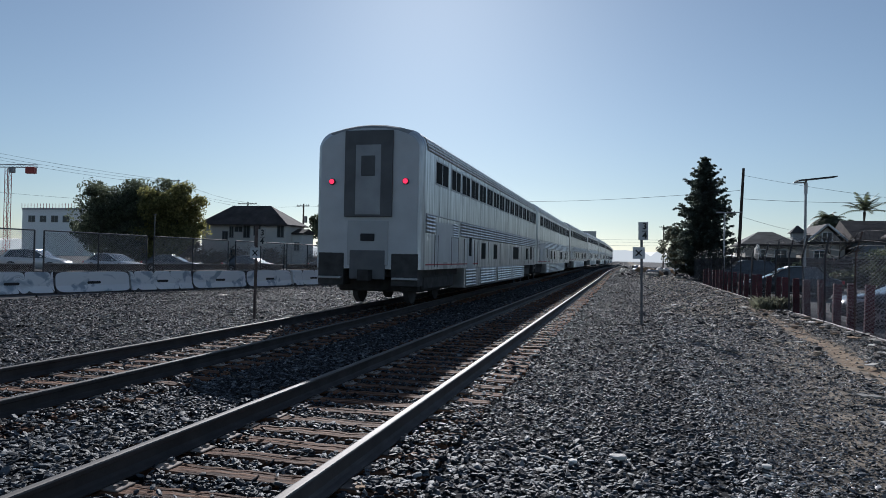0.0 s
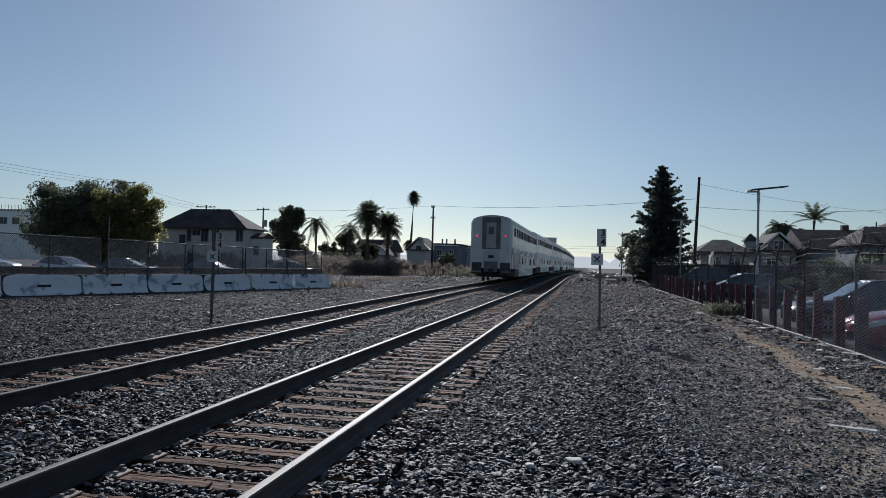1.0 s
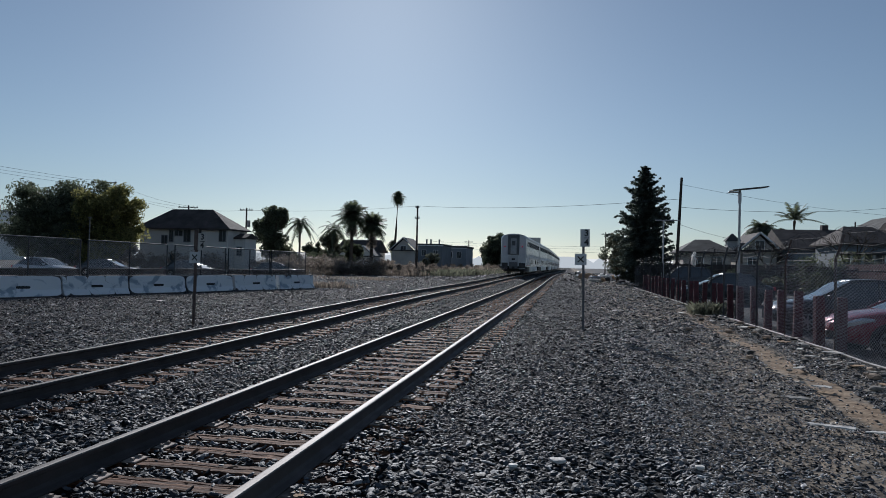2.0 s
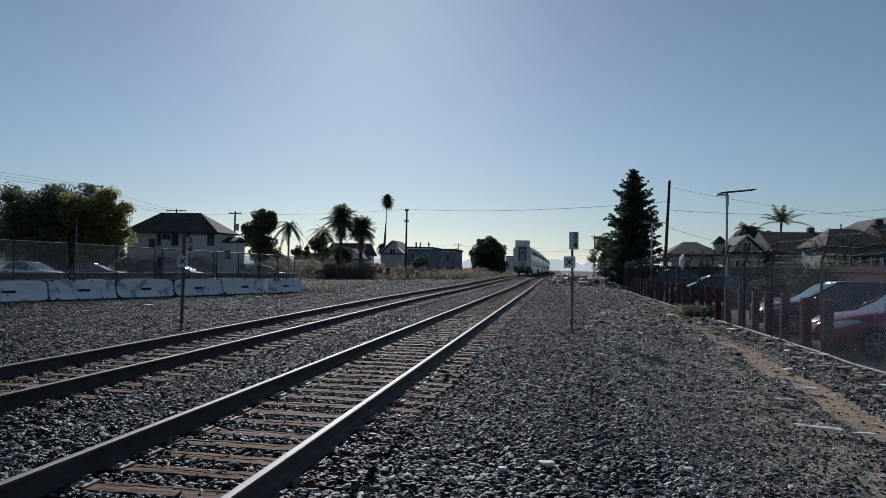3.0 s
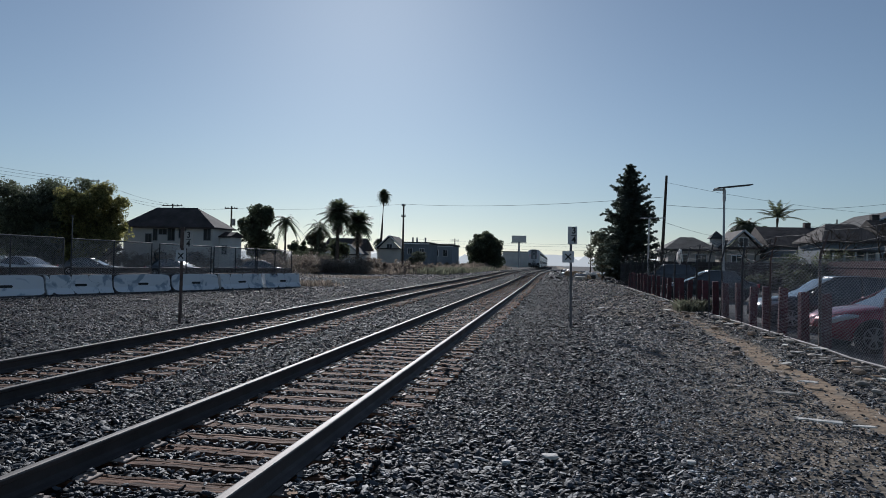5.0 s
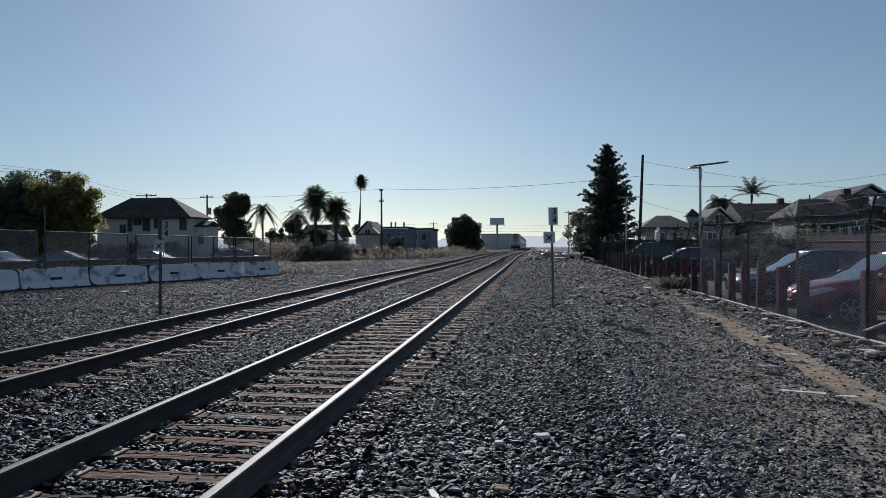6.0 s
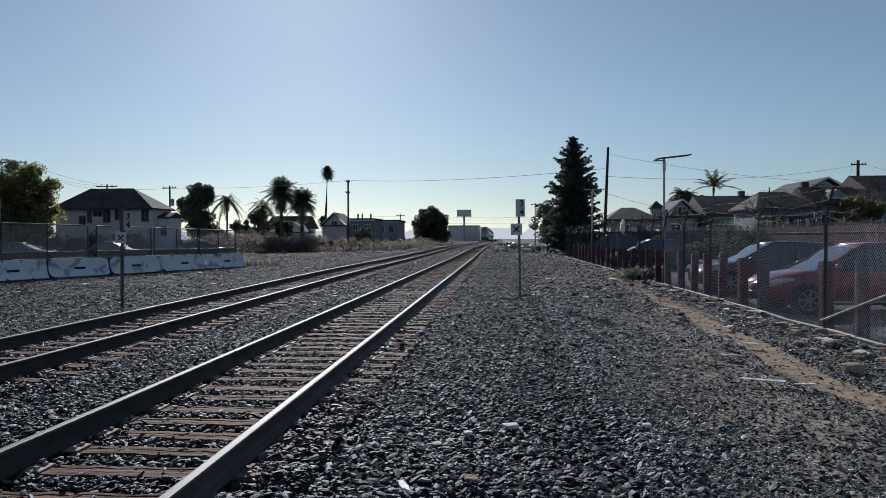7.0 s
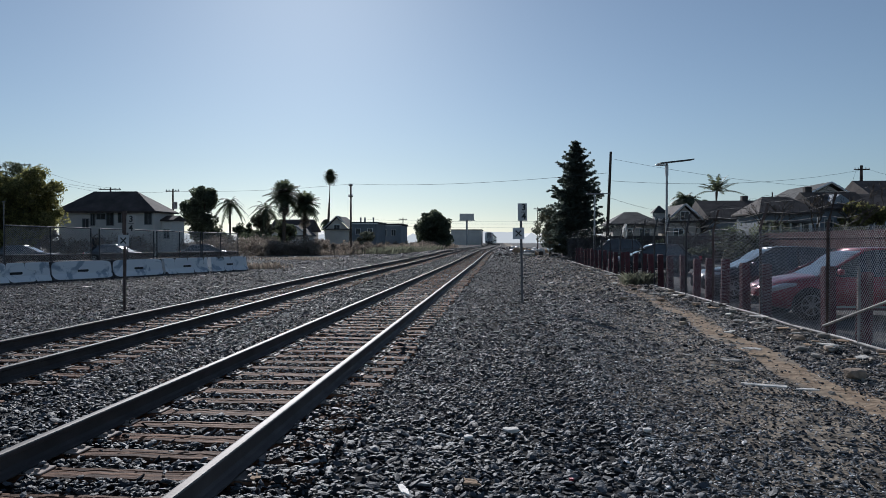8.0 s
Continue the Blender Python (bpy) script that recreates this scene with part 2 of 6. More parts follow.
    dark.data_type, dark.blend_type = "RGBA", "MULTIPLY"
    dark.inputs["Factor"].default_value = 1
    dark.inputs["B"].default_value = (0.3, 0.28, 0.3, 1)
    l.new(base, dark.inputs["A"])
    k = n.new("ShaderNodeMix")
    k.data_type = "RGBA"
    l.new(f2.outputs[0], k.inputs["Factor"])
    l.new(dark.outputs["Result"], k.inputs["A"])
    l.new(white.outputs["Result"], k.inputs["B"])
    l.new(k.outputs["Result"], b.inputs["Base Color"])
    return m


def leaf_material(name, a, c, trans=0.35):
    m = material(name, a, 0.5, 0, 0.3, 2.0, 20, 0, by="island", second=c, spec=0.5)
    n, l = m.node_tree.nodes, m.node_tree.links
    b = n["Principled BSDF"]
    t = n.new("ShaderNodeBsdfTranslucent")
    mix = n.new("ShaderNodeMixShader")
    mix.inputs[0].default_value = trans
    l.new(b.inputs["Base Color"].links[0].from_socket, t.inputs[0])
    l.new(b.outputs[0], mix.inputs[1])
    l.new(t.outputs[0], mix.inputs[2])
    l.new(mix.outputs[0], n["Material Output"].inputs["Surface"])
    return m


M_GROUND = ground_material()
M_STONE = stone_material()
M_GRAVEL = gravel_material()
M_TIE = wood_material("tie timber", (0.14, 0.06, 0.033), (0.28, 0.145, 0.08), "X")
M_POLE = wood_material("pole timber", (0.07, 0.055, 0.045), (0.13, 0.105, 0.09), "Z")
M_RUST = material("rusty rail steel", (0.072, 0.064, 0.062), 0.72, 0.1, 0.35, 3, 60, 0.3, 0.003)
M_RAILTOP = material("worn rail head", (0.15, 0.138, 0.128), 0.67, 0.5, 0.25, 2, 60, 0.25, 0.002)
M_PLATE = material("tie plate steel", (0.28, 0.235, 0.2), 0.7, 0.0, 0.3, 8, 60, 0.2, 0.002)
M_STEEL = material("stainless sheet", (0.7, 0.71, 0.715), 0.4, 0.8, 0.1, 1.2, 30, 0.05, 0.002)
def wavy_sheet(m, strength, size):
    """Adds slow upright waves to a sheet, as thin steel panels have between their ribs."""
    n, l = m.node_tree.nodes, m.node_tree.links
    b = n["Principled BSDF"]
    tc, mp, w, bp = (n.new(k) for k in ("ShaderNodeTexCoord", "ShaderNodeMapping", "ShaderNodeTexNoise", "ShaderNodeBump"))
    mp.inputs["Scale"].default_value = (1.0, 4.2, 0.55)
    w.inputs["Scale"].default_value, w.inputs["Detail"].default_value = 1.0, 3
    bp.inputs["Strength"].default_value, bp.inputs["Distance"].default_value = strength, size
    l.new(tc.outputs["Object"], mp.inputs["Vector"])
    l.new(mp.outputs[0], w.inputs["Vector"])
    l.new(w.outputs["Fac"], bp.inputs["Height"])
    for k in list(b.inputs["Normal"].links):
        l.new(k.from_socket, bp.inputs["Normal"])
    l.new(bp.outputs[0], b.inputs["Normal"])
    # dark upright streaks in the colour stand in for mottled reflections on the sides
    streak, ramp, mix = n.new("ShaderNodeTexNoise"), n.new("ShaderNodeMapRange"), n.new("ShaderNodeMix")
    m2 = n.new("ShaderNodeMapping")
    m2.inputs["Scale"].default_value = (1.0, 9.0, 0.5)
    l.new(tc.outputs["Object"], m2.inputs["Vector"])
    l.new(m2.outputs[0], streak.inputs["Vector"])
    streak.inputs["Scale"].default_value, streak.inputs["Detail"].default_value = 1.0, 5
    ramp.inputs["From Min"].default_value, ramp.inputs["From Max"].default_value = 0.42, 0.66
    ramp.inputs["To Max"].default_value = 0.7
    l.new(streak.outputs["Fac"], ramp.inputs["Value"])
    mix.data_type = "RGBA"
    mix.inputs["B"].default_value = (0.2, 0.2, 0.21, 1)
    l.new(ramp.outputs[0], mix.inputs["Factor"])
    l.new(b.inputs["Base Color"].links[0].from_socket, mix.inputs["A"])
    l.new(mix.outputs["Result"], b.inputs["Base Color"])


wavy_sheet(M_STEEL, 0.75, 0.03)
M_ROOFSHEET = material("dusty coach roof", (0.3, 0.3, 0.3), 0.85, 0.1, 0.3, 1.5, 30, 0.05, 0.002)
M_STEELEND = material("painted grey end", (0.52, 0.525, 0.53), 0.55, 0.2, 0.12, 1.5, 30, 0.05, 0.002)
M_DARKGREY = material("dark rubber", (0.05, 0.05, 0.055), 0.7, 0, 0.25, 3, 40, 0.2, 0.003)
M_GANGWAY = material("grey gangway rubber", (0.12, 0.122, 0.125), 0.7, 0, 0.2, 2, 40, 0.2, 0.003)
M_MIDGREY = material("grey door paint", (0.28, 0.285, 0.29), 0.5, 0.2, 0.2, 2, 40, 0.1, 0.002)
M_UNDER = material("underframe grime", (0.07, 0.068, 0.067), 0.8, 0.2, 0.4, 4, 40, 0.4, 0.006)
M_GLASS = material("dark window glass", (0.06, 0.066, 0.07), 0.2, 0, 0.2, 2, 20, 0, spec=0.4)
M_COACHGLASS = material("tinted coach glass", (0.014, 0.017, 0.02), 0.6, 0, 0.2, 2, 20, 0, spec=0.02)
M_RED = material("red stripe", (0.45, 0.03, 0.05), 0.5, 0, 0.1)
M_TAIL = glow("tail lamp", (0.9, 0.03, 0.08), 1.3)
M_GALV = material("galvanised pipe", (0.42, 0.42, 0.42), 0.5, 0.6, 0.25, 5, 60, 0.15, 0.002)
M_DULLPIPE = material("dull weathered pipe", (0.17, 0.17, 0.175), 0.7, 0.3, 0.3, 5, 60, 0.15, 0.002)
M_WIRE = material("chain link wire", (0.38, 0.37, 0.365), 0.6, 0.1, 0.3, 3, 60, 0)
M_FENCEDARK = material("weathered fence steel", (0.07, 0.07, 0.073), 0.75, 0.1, 0.3, 4, 60, 0.15, 0.002)
M_WHITEPIPE = material("chalky white pipe", (0.42, 0.4, 0.38), 0.8, 0, 0.45, 4, 60, 0.25, 0.003)
M_BOLLARD = material("dark red post paint", (0.105, 0.033, 0.041), 0.7, 0, 0.35, 3, 40, 0.4, 0.006)
M_MAROON = material("maroon fence board", (0.05, 0.011, 0.016), 0.8, 0, 0.3, 2, 40, 0.3, 0.005, spec=0.15)
M_BARRIER = barrier_material()
M_SIGN = material("white sign face", (0.75, 0.76, 0.76), 0.45, 0, 0.08, 3, 40, 0.05, 0.001)
M_BLACK = material("black sign paint", (0.015, 0.015, 0.017), 0.5, 0, 0.1)
M_POST = material("brown steel post", (0.12, 0.09, 0.08), 0.7, 0.3, 0.35, 6, 60, 0.2, 0.002)
M_STUCCO = material("pale stucco", (0.74, 0.71, 0.66), 0.9, 0, 0.1, 0.6, 30, 0.2, 0.004)
M_STUCCO2 = material("tan siding", (0.5, 0.46, 0.4), 0.9, 0, 0.15, 0.6, 30, 0.2, 0.004)
M_BLUEWALL = material("blue-grey siding", (0.22, 0.245, 0.27), 0.85, 0, 0.15, 0.6, 30, 0.2, 0.004)
M_TRAILER = material("faded blue trailer skin", (0.4, 0.45, 0.5), 0.6, 0.1, 0.15, 1, 20, 0.1, 0.004)
M_ROOF = material("brown shingle", (0.072, 0.061, 0.057), 0.9, 0, 0.45, 0.9, 9, 0.5, 0.02)
M_ROOF2 = material("grey shingle", (0.085, 0.084, 0.083), 0.9, 0, 0.45, 0.9, 9, 0.5, 0.02)
M_TRIM = material("white trim", (0.7, 0.7, 0.68), 0.7, 0, 0.1)
M_TYRE = material("tyre rubber", (0.025, 0.025, 0.026), 0.8, 0, 0.2)
M_RIM = material("alloy rim", (0.3, 0.3, 0.31), 0.35, 0.9, 0.15)
M_CARGLASS = material("car window glass", (0.06, 0.07, 0.075), 0.05, 0, 0.1, 2, 20, 0, spec=1.0, coat=1.0)
M_LAMP = material("headlamp lens", (0.7, 0.72, 0.75), 0.1, 0.3, 0.1)
M_BARK = material("bark", (0.09, 0.07, 0.055), 0.95, 0, 0.35, 3, 25, 0.6, 0.02)
M_LEAF = leaf_material("dark green leaf", (0.095, 0.115, 0.075), (0.165, 0.185, 0.115), 0.6)
M_LEAFY = leaf_material("yellow-green leaf", (0.17, 0.175, 0.065), (0.33, 0.31, 0.12), 0.65)
M_NEEDLE = leaf_material("conifer needle", (0.11, 0.135, 0.115), (0.175, 0.205, 0.165), 0.65)
M_PALM = leaf_material("palm frond", (0.09, 0.108, 0.068), (0.15, 0.17, 0.1), 0.6)
M_DRY = leaf_material("dry weed", (0.21, 0.172, 0.142), (0.34, 0.29, 0.235), 0.5)
M_SAGE = leaf_material("grey-green brush", (0.13, 0.14, 0.095), (0.25, 0.25, 0.18), 0.45)
M_LITTER = material("pale litter", (0.7, 0.66, 0.6), 0.7, 0, 0.25, 6, 50, 0.4, 0.004)
M_DEBRIS = material("pale debris", (0.36, 0.32, 0.27), 0.85, 0, 0.3, 6, 50, 0, by="island")
M_CARD = material("old cardboard", (0.36, 0.25, 0.16), 0.9, 0, 0.25, 6, 50, 0.3, 0.004)
M_ROCK = material("rubble concrete", (0.3, 0.28, 0.25), 0.9, 0, 0.3, 6, 40, 0.6, 0.01)
M_CABLE = material("black cable", (0.03, 0.03, 0.032), 0.6, 0, 0.1)
M_CRANE = material("crane red", (0.4, 0.08, 0.07), 0.6, 0.2, 0.2)
M_DIRTROCK = material("tan dusty rock", (0.33, 0.26, 0.2), 0.95, 0, 0.4, 9, 45, 0.8, 0.015)
M_CONCRETE = material("grey concrete", (0.36, 0.36, 0.36), 0.9, 0, 0.2, 0.3, 10, 0.2, 0.01)
# haze over the far outlines is painted in as an even pale emission
M_HILL = glow("far ridge in painted haze", (0.8, 0.77, 0.7), 1.0)
M_FARTREES = glow("far treeline in painted haze", (0.5, 0.51, 0.49), 1.0)


def car_paint(name, color):
    return material(name, color, 0.3, 0.25, 0.06, 1.0, 200, 0, coat=0.8)


# ---------------------------------------------------------------- mesh helpers
RNG = np.random.default_rng(7)


def mesh_object(name, verts, faces, mats, parent=None, label="", smooth=False, slots=None):
    me = bpy.data.meshes.new(name)
    me.from_pydata([tuple(v) for v in verts], [], faces)
    for m in mats if isinstance(mats, (list, tuple)) else [mats]:
        me.materials.append(m)
    if slots is not None:
        me.polygons.foreach_set("material_index", slots)
    if smooth:
        me.polygons.foreach_set("use_smooth", [True] * len(me.polygons))
    ob = new(name, me)
    if parent:
        ob.parent = parent
    if label:
        ob["label"] = label
    return ob


def bulk_object(name, verts, faces, mat, parent=None):
    """verts (n, 3) and faces (m, k) as arrays: quick for hundreds of thousands."""
    me = bpy.data.meshes.new(name)
    verts, faces = np.asarray(verts, np.float32), np.asarray(faces, np.int32)
    m, k = faces.shape
    me.vertices.add(len(verts))
    me.vertices.foreach_set("co", verts.ravel())
    me.loops.add(m * k)
    me.loops.foreach_set("vertex_index", faces.ravel())
    me.polygons.add(m)
    me.polygons.foreach_set("loop_start", np.arange(m, dtype=np.int32) * k)
    me.update(calc_edges=True)
    me.validate()
    me.shade_flat()
    me.materials.append(mat)
    ob = new(name, me)
    if parent:
        ob.parent = parent
    return ob


def part(name, bm, mat, parent=None, label="", smooth=False):
    me = bpy.data.meshes.new(name)
    bmesh.ops.recalc_face_normals(bm, faces=bm.faces)
    if smooth:
        for f in bm.faces:
            f.smooth = True
    bm.to_mesh(me)
    bm.free()
    me.materials.append(mat)
    ob = new(name, me)
    if parent:
        ob.parent = parent
    if label:
        ob["label"] = label
    return ob


def thing(name, m=None, label="", category="", group="", kind=""):
    ob = new(name)
    ob.empty_display_size = 0.1
    if m is not None:
        ob.matrix_basis = m
    return tagged(ob, label, category, group, kind)


def box(bm, x0, x1, y0, y1, z0, z1, bevel=0.0):
    v = [bm.verts.new((x, y, z)) for z in (z0, z1) for y in (y0, y1) for x in (x0, x1)]
    fs = [bm.faces.new([v[i] for i in q]) for q in ((0, 2, 3, 1), (4, 5, 7, 6), (0, 1, 5, 4), (2, 6, 7, 3), (0, 4, 6, 2), (1, 3, 7, 5))]
    if bevel:
        es = list({e for f in fs for e in f.edges})
        bmesh.ops.bevel(bm, geom=es, offset=bevel, segments=1, affect="EDGES")
    return v


def boxed(*a, **k):
    bm = bmesh.new()
    box(bm, *a, **k)
    return bm


def tube(bm, pts, radii, n=8, cap=True):
    """A tube along a line of points; one radius or one for each point."""
    pts = [Vector(p) for p in pts]
    if not isinstance(radii, (list, tuple)):
        radii = [radii] * len(pts)
    rings = []
    for i, p in enumerate(pts):
        d = (pts[min(i + 1, len(pts) - 1)] - pts[max(i - 1, 0)]).normalized()
        a = d.cross(Vector((0, 0, 1)))
        if a.length < 0.05:
            a = d.cross(Vector((1, 0, 0)))
        a.normalize()
        b = d.cross(a)
        rings.append([bm.verts.new(p + radii[i] * (math.cos(2 * math.pi * k / n) * a + math.sin(2 * math.pi * k / n) * b)) for k in range(n)])
    for r, s in zip(rings, rings[1:]):
        for k in range(n):
            bm.faces.new((r[k], r[(k + 1) % n], s[(k + 1) % n], s[k]))
    if cap:
        bm.faces.new(rings[0])
        bm.faces.new(rings[-1])
    return bm


def tubed(pts, radii, n=8):
    return tube(bmesh.new(), pts, radii, n)


def loft(bm, rings, cap=True):
    rs = [[bm.verts.new(p) for p in r] for r in rings]
    k = len(rs[0])
    for r, s in zip(rs, rs[1:]):
        for i in range(k):
            bm.faces.new((r[i], r[(i + 1) % k], s[(i + 1) % k], s[i]))
    if cap:
        bm.faces.new(rs[0])
        bm.faces.new(rs[-1])
    return bm


def disc(bm, c, r, y0, y1, n=20):
    """A round plate whose axis runs along y."""
    return tube(bm, [(c[0], y0, c[1]), (c[0], y1, c[1])], r, n)


def smooth01(a, b, v):
    t = min(1.0, max(0.0, (v - a) / (b - a)))
    return t * t * (3 - 2 * t)


# ---------------------------------------------------------------- track lines
RAIL_TOP = 0.18


def near_x(y):
    return -2.61 + 1.4 * smooth01(70, 170, y)


def far_x(y):
    return -6.38 - 0.24 * smooth01(6, 30, y) + 1.45 * smooth01(60, 165, y)


def rise(y):
    """Both tracks climb a little farther on."""
    return 0.26 * smooth01(45, 110, y)


def near_z(y):
    return rise(y)


def far_z(y):
    """The far track climbs a hand's width above the near one."""
    return 0.085 * smooth01(8, 36, y) + rise(y)


# ---------------------------------------------------------------- ground
def ground_z(x, y):
    z = 0.03 * noise.noise(Vector((x * 0.35, y * 0.35, 0))) + 0.012 * noise.noise(Vector((x * 1.7, y * 1.7, 3))) - 0.035
    for c in (near_x(y), far_x(y)):
        if abs(x - c) < 1.42:
            z = min(z, -0.06)
    z += (far_z(y) - rise(y)) * (1 - smooth01(1.45, 2.3, abs(x - far_x(y))))
    z -= 0.09 * smooth01(5.6, 6.6, x)
    z += 0.05 * smooth01(4.3, 5.0, x) * (1 - smooth01(5.3, 5.8, x)) * (1 + noise.noise(Vector((x * 2, y * 0.9, 8))))
    bank = rise(y) * (1 - smooth01(5, 11, abs(x + 4.0)))
    return z * (1 - smooth01(90, 160, y)) - 0.04 * smooth01(90, 160, y) + bank


def build_ground():
    xs = sorted({*np.round(np.arange(-10, 7.01, 0.25), 3), *np.arange(-40, -10, 2.0), *np.arange(8, 60, 3.0), -3000, -1200, -500, -250, -120, -70, 90, 160, 300, 600, 1200, 3000})
    ys = sorted({*np.round(np.arange(2, 30, 0.3), 3), *np.arange(30, 80, 1.5), *np.arange(80, 200, 8.0), -3000, -900, -300, -100, -40, -15, -6, -2, 0, 1, 220, 260, 320, 420, 600, 900, 1500, 3000})
    verts = [(x, y, ground_z(x, y)) for y in ys for x in xs]
    w = len(xs)
    faces = [(j * w + i, j * w + i + 1, (j + 1) * w + i + 1, (j + 1) * w + i) for j in range(len(ys) - 1) for i in range(w - 1)]
    g = mesh_object("ground", verts, faces, M_GROUND, smooth=True)
    tagged(g, "dark crushed stone and trodden dirt beside the tracks", "ground", kind="structure")


build_ground()


# ---------------------------------------------------------------- railway tracks
def rail_profile():
    """Half outline of a flat-bottomed rail, closed by its mirror image."""
    right = [(0.076, 0.0), (0.076, 0.012), (0.03, 0.028), (0.0095, 0.05), (0.0095, 0.118), (0.034, 0.132), (0.037, 0.158), (0.031, 0.168), (0.018, 0.1715)]
    return right + [(-x, z) for x, z in reversed(right)]


TIE_SPACING = 0.475


def build_track(name, centre, lift, first, label):
    top = thing(name, None, label, "railway track", "railway tracks", "structure")
    prof = rail_profile()
    k = len(prof)
    ys = [-60.0, -20.0] + list(np.arange(0, 75, 5.0)) + list(np.arange(75, 420, 7.0))
    for side in (-0.755, 0.755):
        verts, faces, slots = [], [], []
        for y in ys:
            verts += [(centre(y) + side + px_, y, lift(y) + RAIL_TOP - 0.1715 + pz) for px_, pz in prof]
        for j in range(len(ys) - 1):
            for i in range(k):
                faces.append((j * k + i, j * k + (i + 1) % k, (j + 1) * k + (i + 1) % k, (j + 1) * k + i))
                slots.append(1 if i in (6, 7, 8, 9, 10) else 0)
        mesh_object("rail", verts, faces, [M_RUST, M_RAILTOP], top, "rusty rail with a polished head", slots=slots)
    # three worn tie shapes, shared by all
    shapes = []
    for v in range(7):
        r = random.Random(v + 3)
        bm = bmesh.new()
        stations = [-1.3, -1.28] + ([-1.15 + 0.115 * i + r.uniform(-0.03, 0.03) for i in range(21)] if v < 4 else [-0.7, 0.0, 0.7]) + [1.28, 1.3]
        rings = []
        w0, w1 = -0.112, 0.112
        split = r.uniform(-0.04, 0.04)
        for i, x in enumerate(stations):
            e = 0.012 if i in (0, len(stations) - 1) else 0.0
            w0 = max(-0.12, min(-0.1, w0 + r.uniform(-0.006, 0.006)))
            w1 = max(0.1, min(0.12, w1 + r.uniform(-0.006, 0.006)))
            split = max(-0.06, min(0.06, split + r.uniform(-0.02, 0.02)))
            h = r.uniform(-0.01, 0.002) - e
            deep = r.uniform(0.004, 0.02)
            rings.append([(x, w0 + e, -0.17), (x, w1 - e, -0.17), (x, w1 - e, h - 0.02), (x, w1 - 0.016 - e, h + r.uniform(-0.006, 0)), (x, split + 0.012, h + r.uniform(-0.005, 0)), (x, split, h - deep), (x, split - 0.014, h + r.uniform(-0.005, 0)), (x, w0 + 0.016 + e, h + r.uniform(-0.006, 0)), (x, w0 + e, h - 0.02)])
        loft(bm, rings)
        o = part("tie", bm, M_TIE, top)
        shapes.append(o.data)
        bpy.data.objects.remove(o)
    bm = bmesh.new()
    box(bm, -0.18, 0.18, -0.095, 0.095, 0.0, 0.014, 0.004)
    for sx in (-0.13, 0.13):
        for sy in (-0.05, 0.05):
            box(bm, sx - 0.014, sx + 0.014, sy - 0.012, sy + 0.012, 0.014, 0.034)
    pl = part("tie_plate", bm, M_PLATE, top)
    plate = pl.data
    bpy.data.objects.remove(pl)
    y, r, tie_ys = first, random.Random(11), []
    count = 0
    while y < 132:
        tie = new("tie", shapes[r.randrange(4) if 2 < y < 16 else 4 + r.randrange(3)])
        tie.parent = top
        tie.matrix_basis = pose(centre(y) + r.uniform(-0.06, 0.06), y, lift(y) + r.uniform(-0.006, 0.004), 0, r.uniform(-0.3, 0.3), r.uniform(-1.5, 1.5))
        tie_ys.append(y)
        if 0 < y < 40:
            for side in (-0.755, 0.755):
                p = new("tie_plate", plate)
                p.parent = tie
                p.matrix_basis = pose(side, 0, -0.006)
        count += 1
        y += TIE_SPACING + r.uniform(-0.05, 0.05)
    return tie_ys


NEAR_TIES = build_track("railway_track", near_x, near_z, 1.72 - 27 * 0.475, "near track, polished steel rails on weathered wooden ties")
FAR_TIES = build_track("railway_track", far_x, far_z, 1.5 - 27 * 0.475, "second track, dark rails on wooden ties in crushed stone")


# ---------------------------------------------------------------- crushed stone
def rock_templates(count, faces20):
    out = []
    for i in range(count):
        bm = bmesh.new()
        if faces20:
            bmesh.ops.create_icosphere(bm, subdivisions=1, radius=1)
        else:
            for p in ((1, 0, 0), (-1, 0, 0), (0, 1, 0), (0, -1, 0), (0, 0, 1), (0, 0, -1)):
                bm.verts.new(p)
            bm.verts.ensure_lookup_table()
            bm.verts.index_update()
            v = bm.verts
            for a, b, c in ((0, 2, 4), (2, 1, 4), (1, 3, 4), (3, 0, 4), (2, 0, 5), (1, 2, 5), (3, 1, 5), (0, 3, 5)):
                bm.faces.new((v[a], v[b], v[c]))
        bm.verts.ensure_lookup_table()
        co = np.array([v.co[:] for v in bm.verts]) * RNG.uniform(0.62, 1.18, (len(bm.verts), 1))
        co = np.clip(co, -0.82, 0.82)
        fa = np.array([[v.index for v in f.verts] for f in bm.faces])
        bm.free()
        out.append((co, fa))
    return out


def turns(n):
    q = RNG.normal(size=(n, 4))
    q /= np.linalg.norm(q, axis=1)[:, None]
    w, x, y, z = q.T
    return np.stack([np.stack([1 - 2 * (y * y + z * z), 2 * (x * y - z * w), 2 * (x * z + y * w)], 1),
                     np.stack([2 * (x * y + z * w), 1 - 2 * (x * x + z * z), 2 * (y * z - x * w)], 1),
                     np.stack([2 * (x * z - y * w), 2 * (y * z + x * w), 1 - 2 * (x * x + y * y)], 1)], 1)


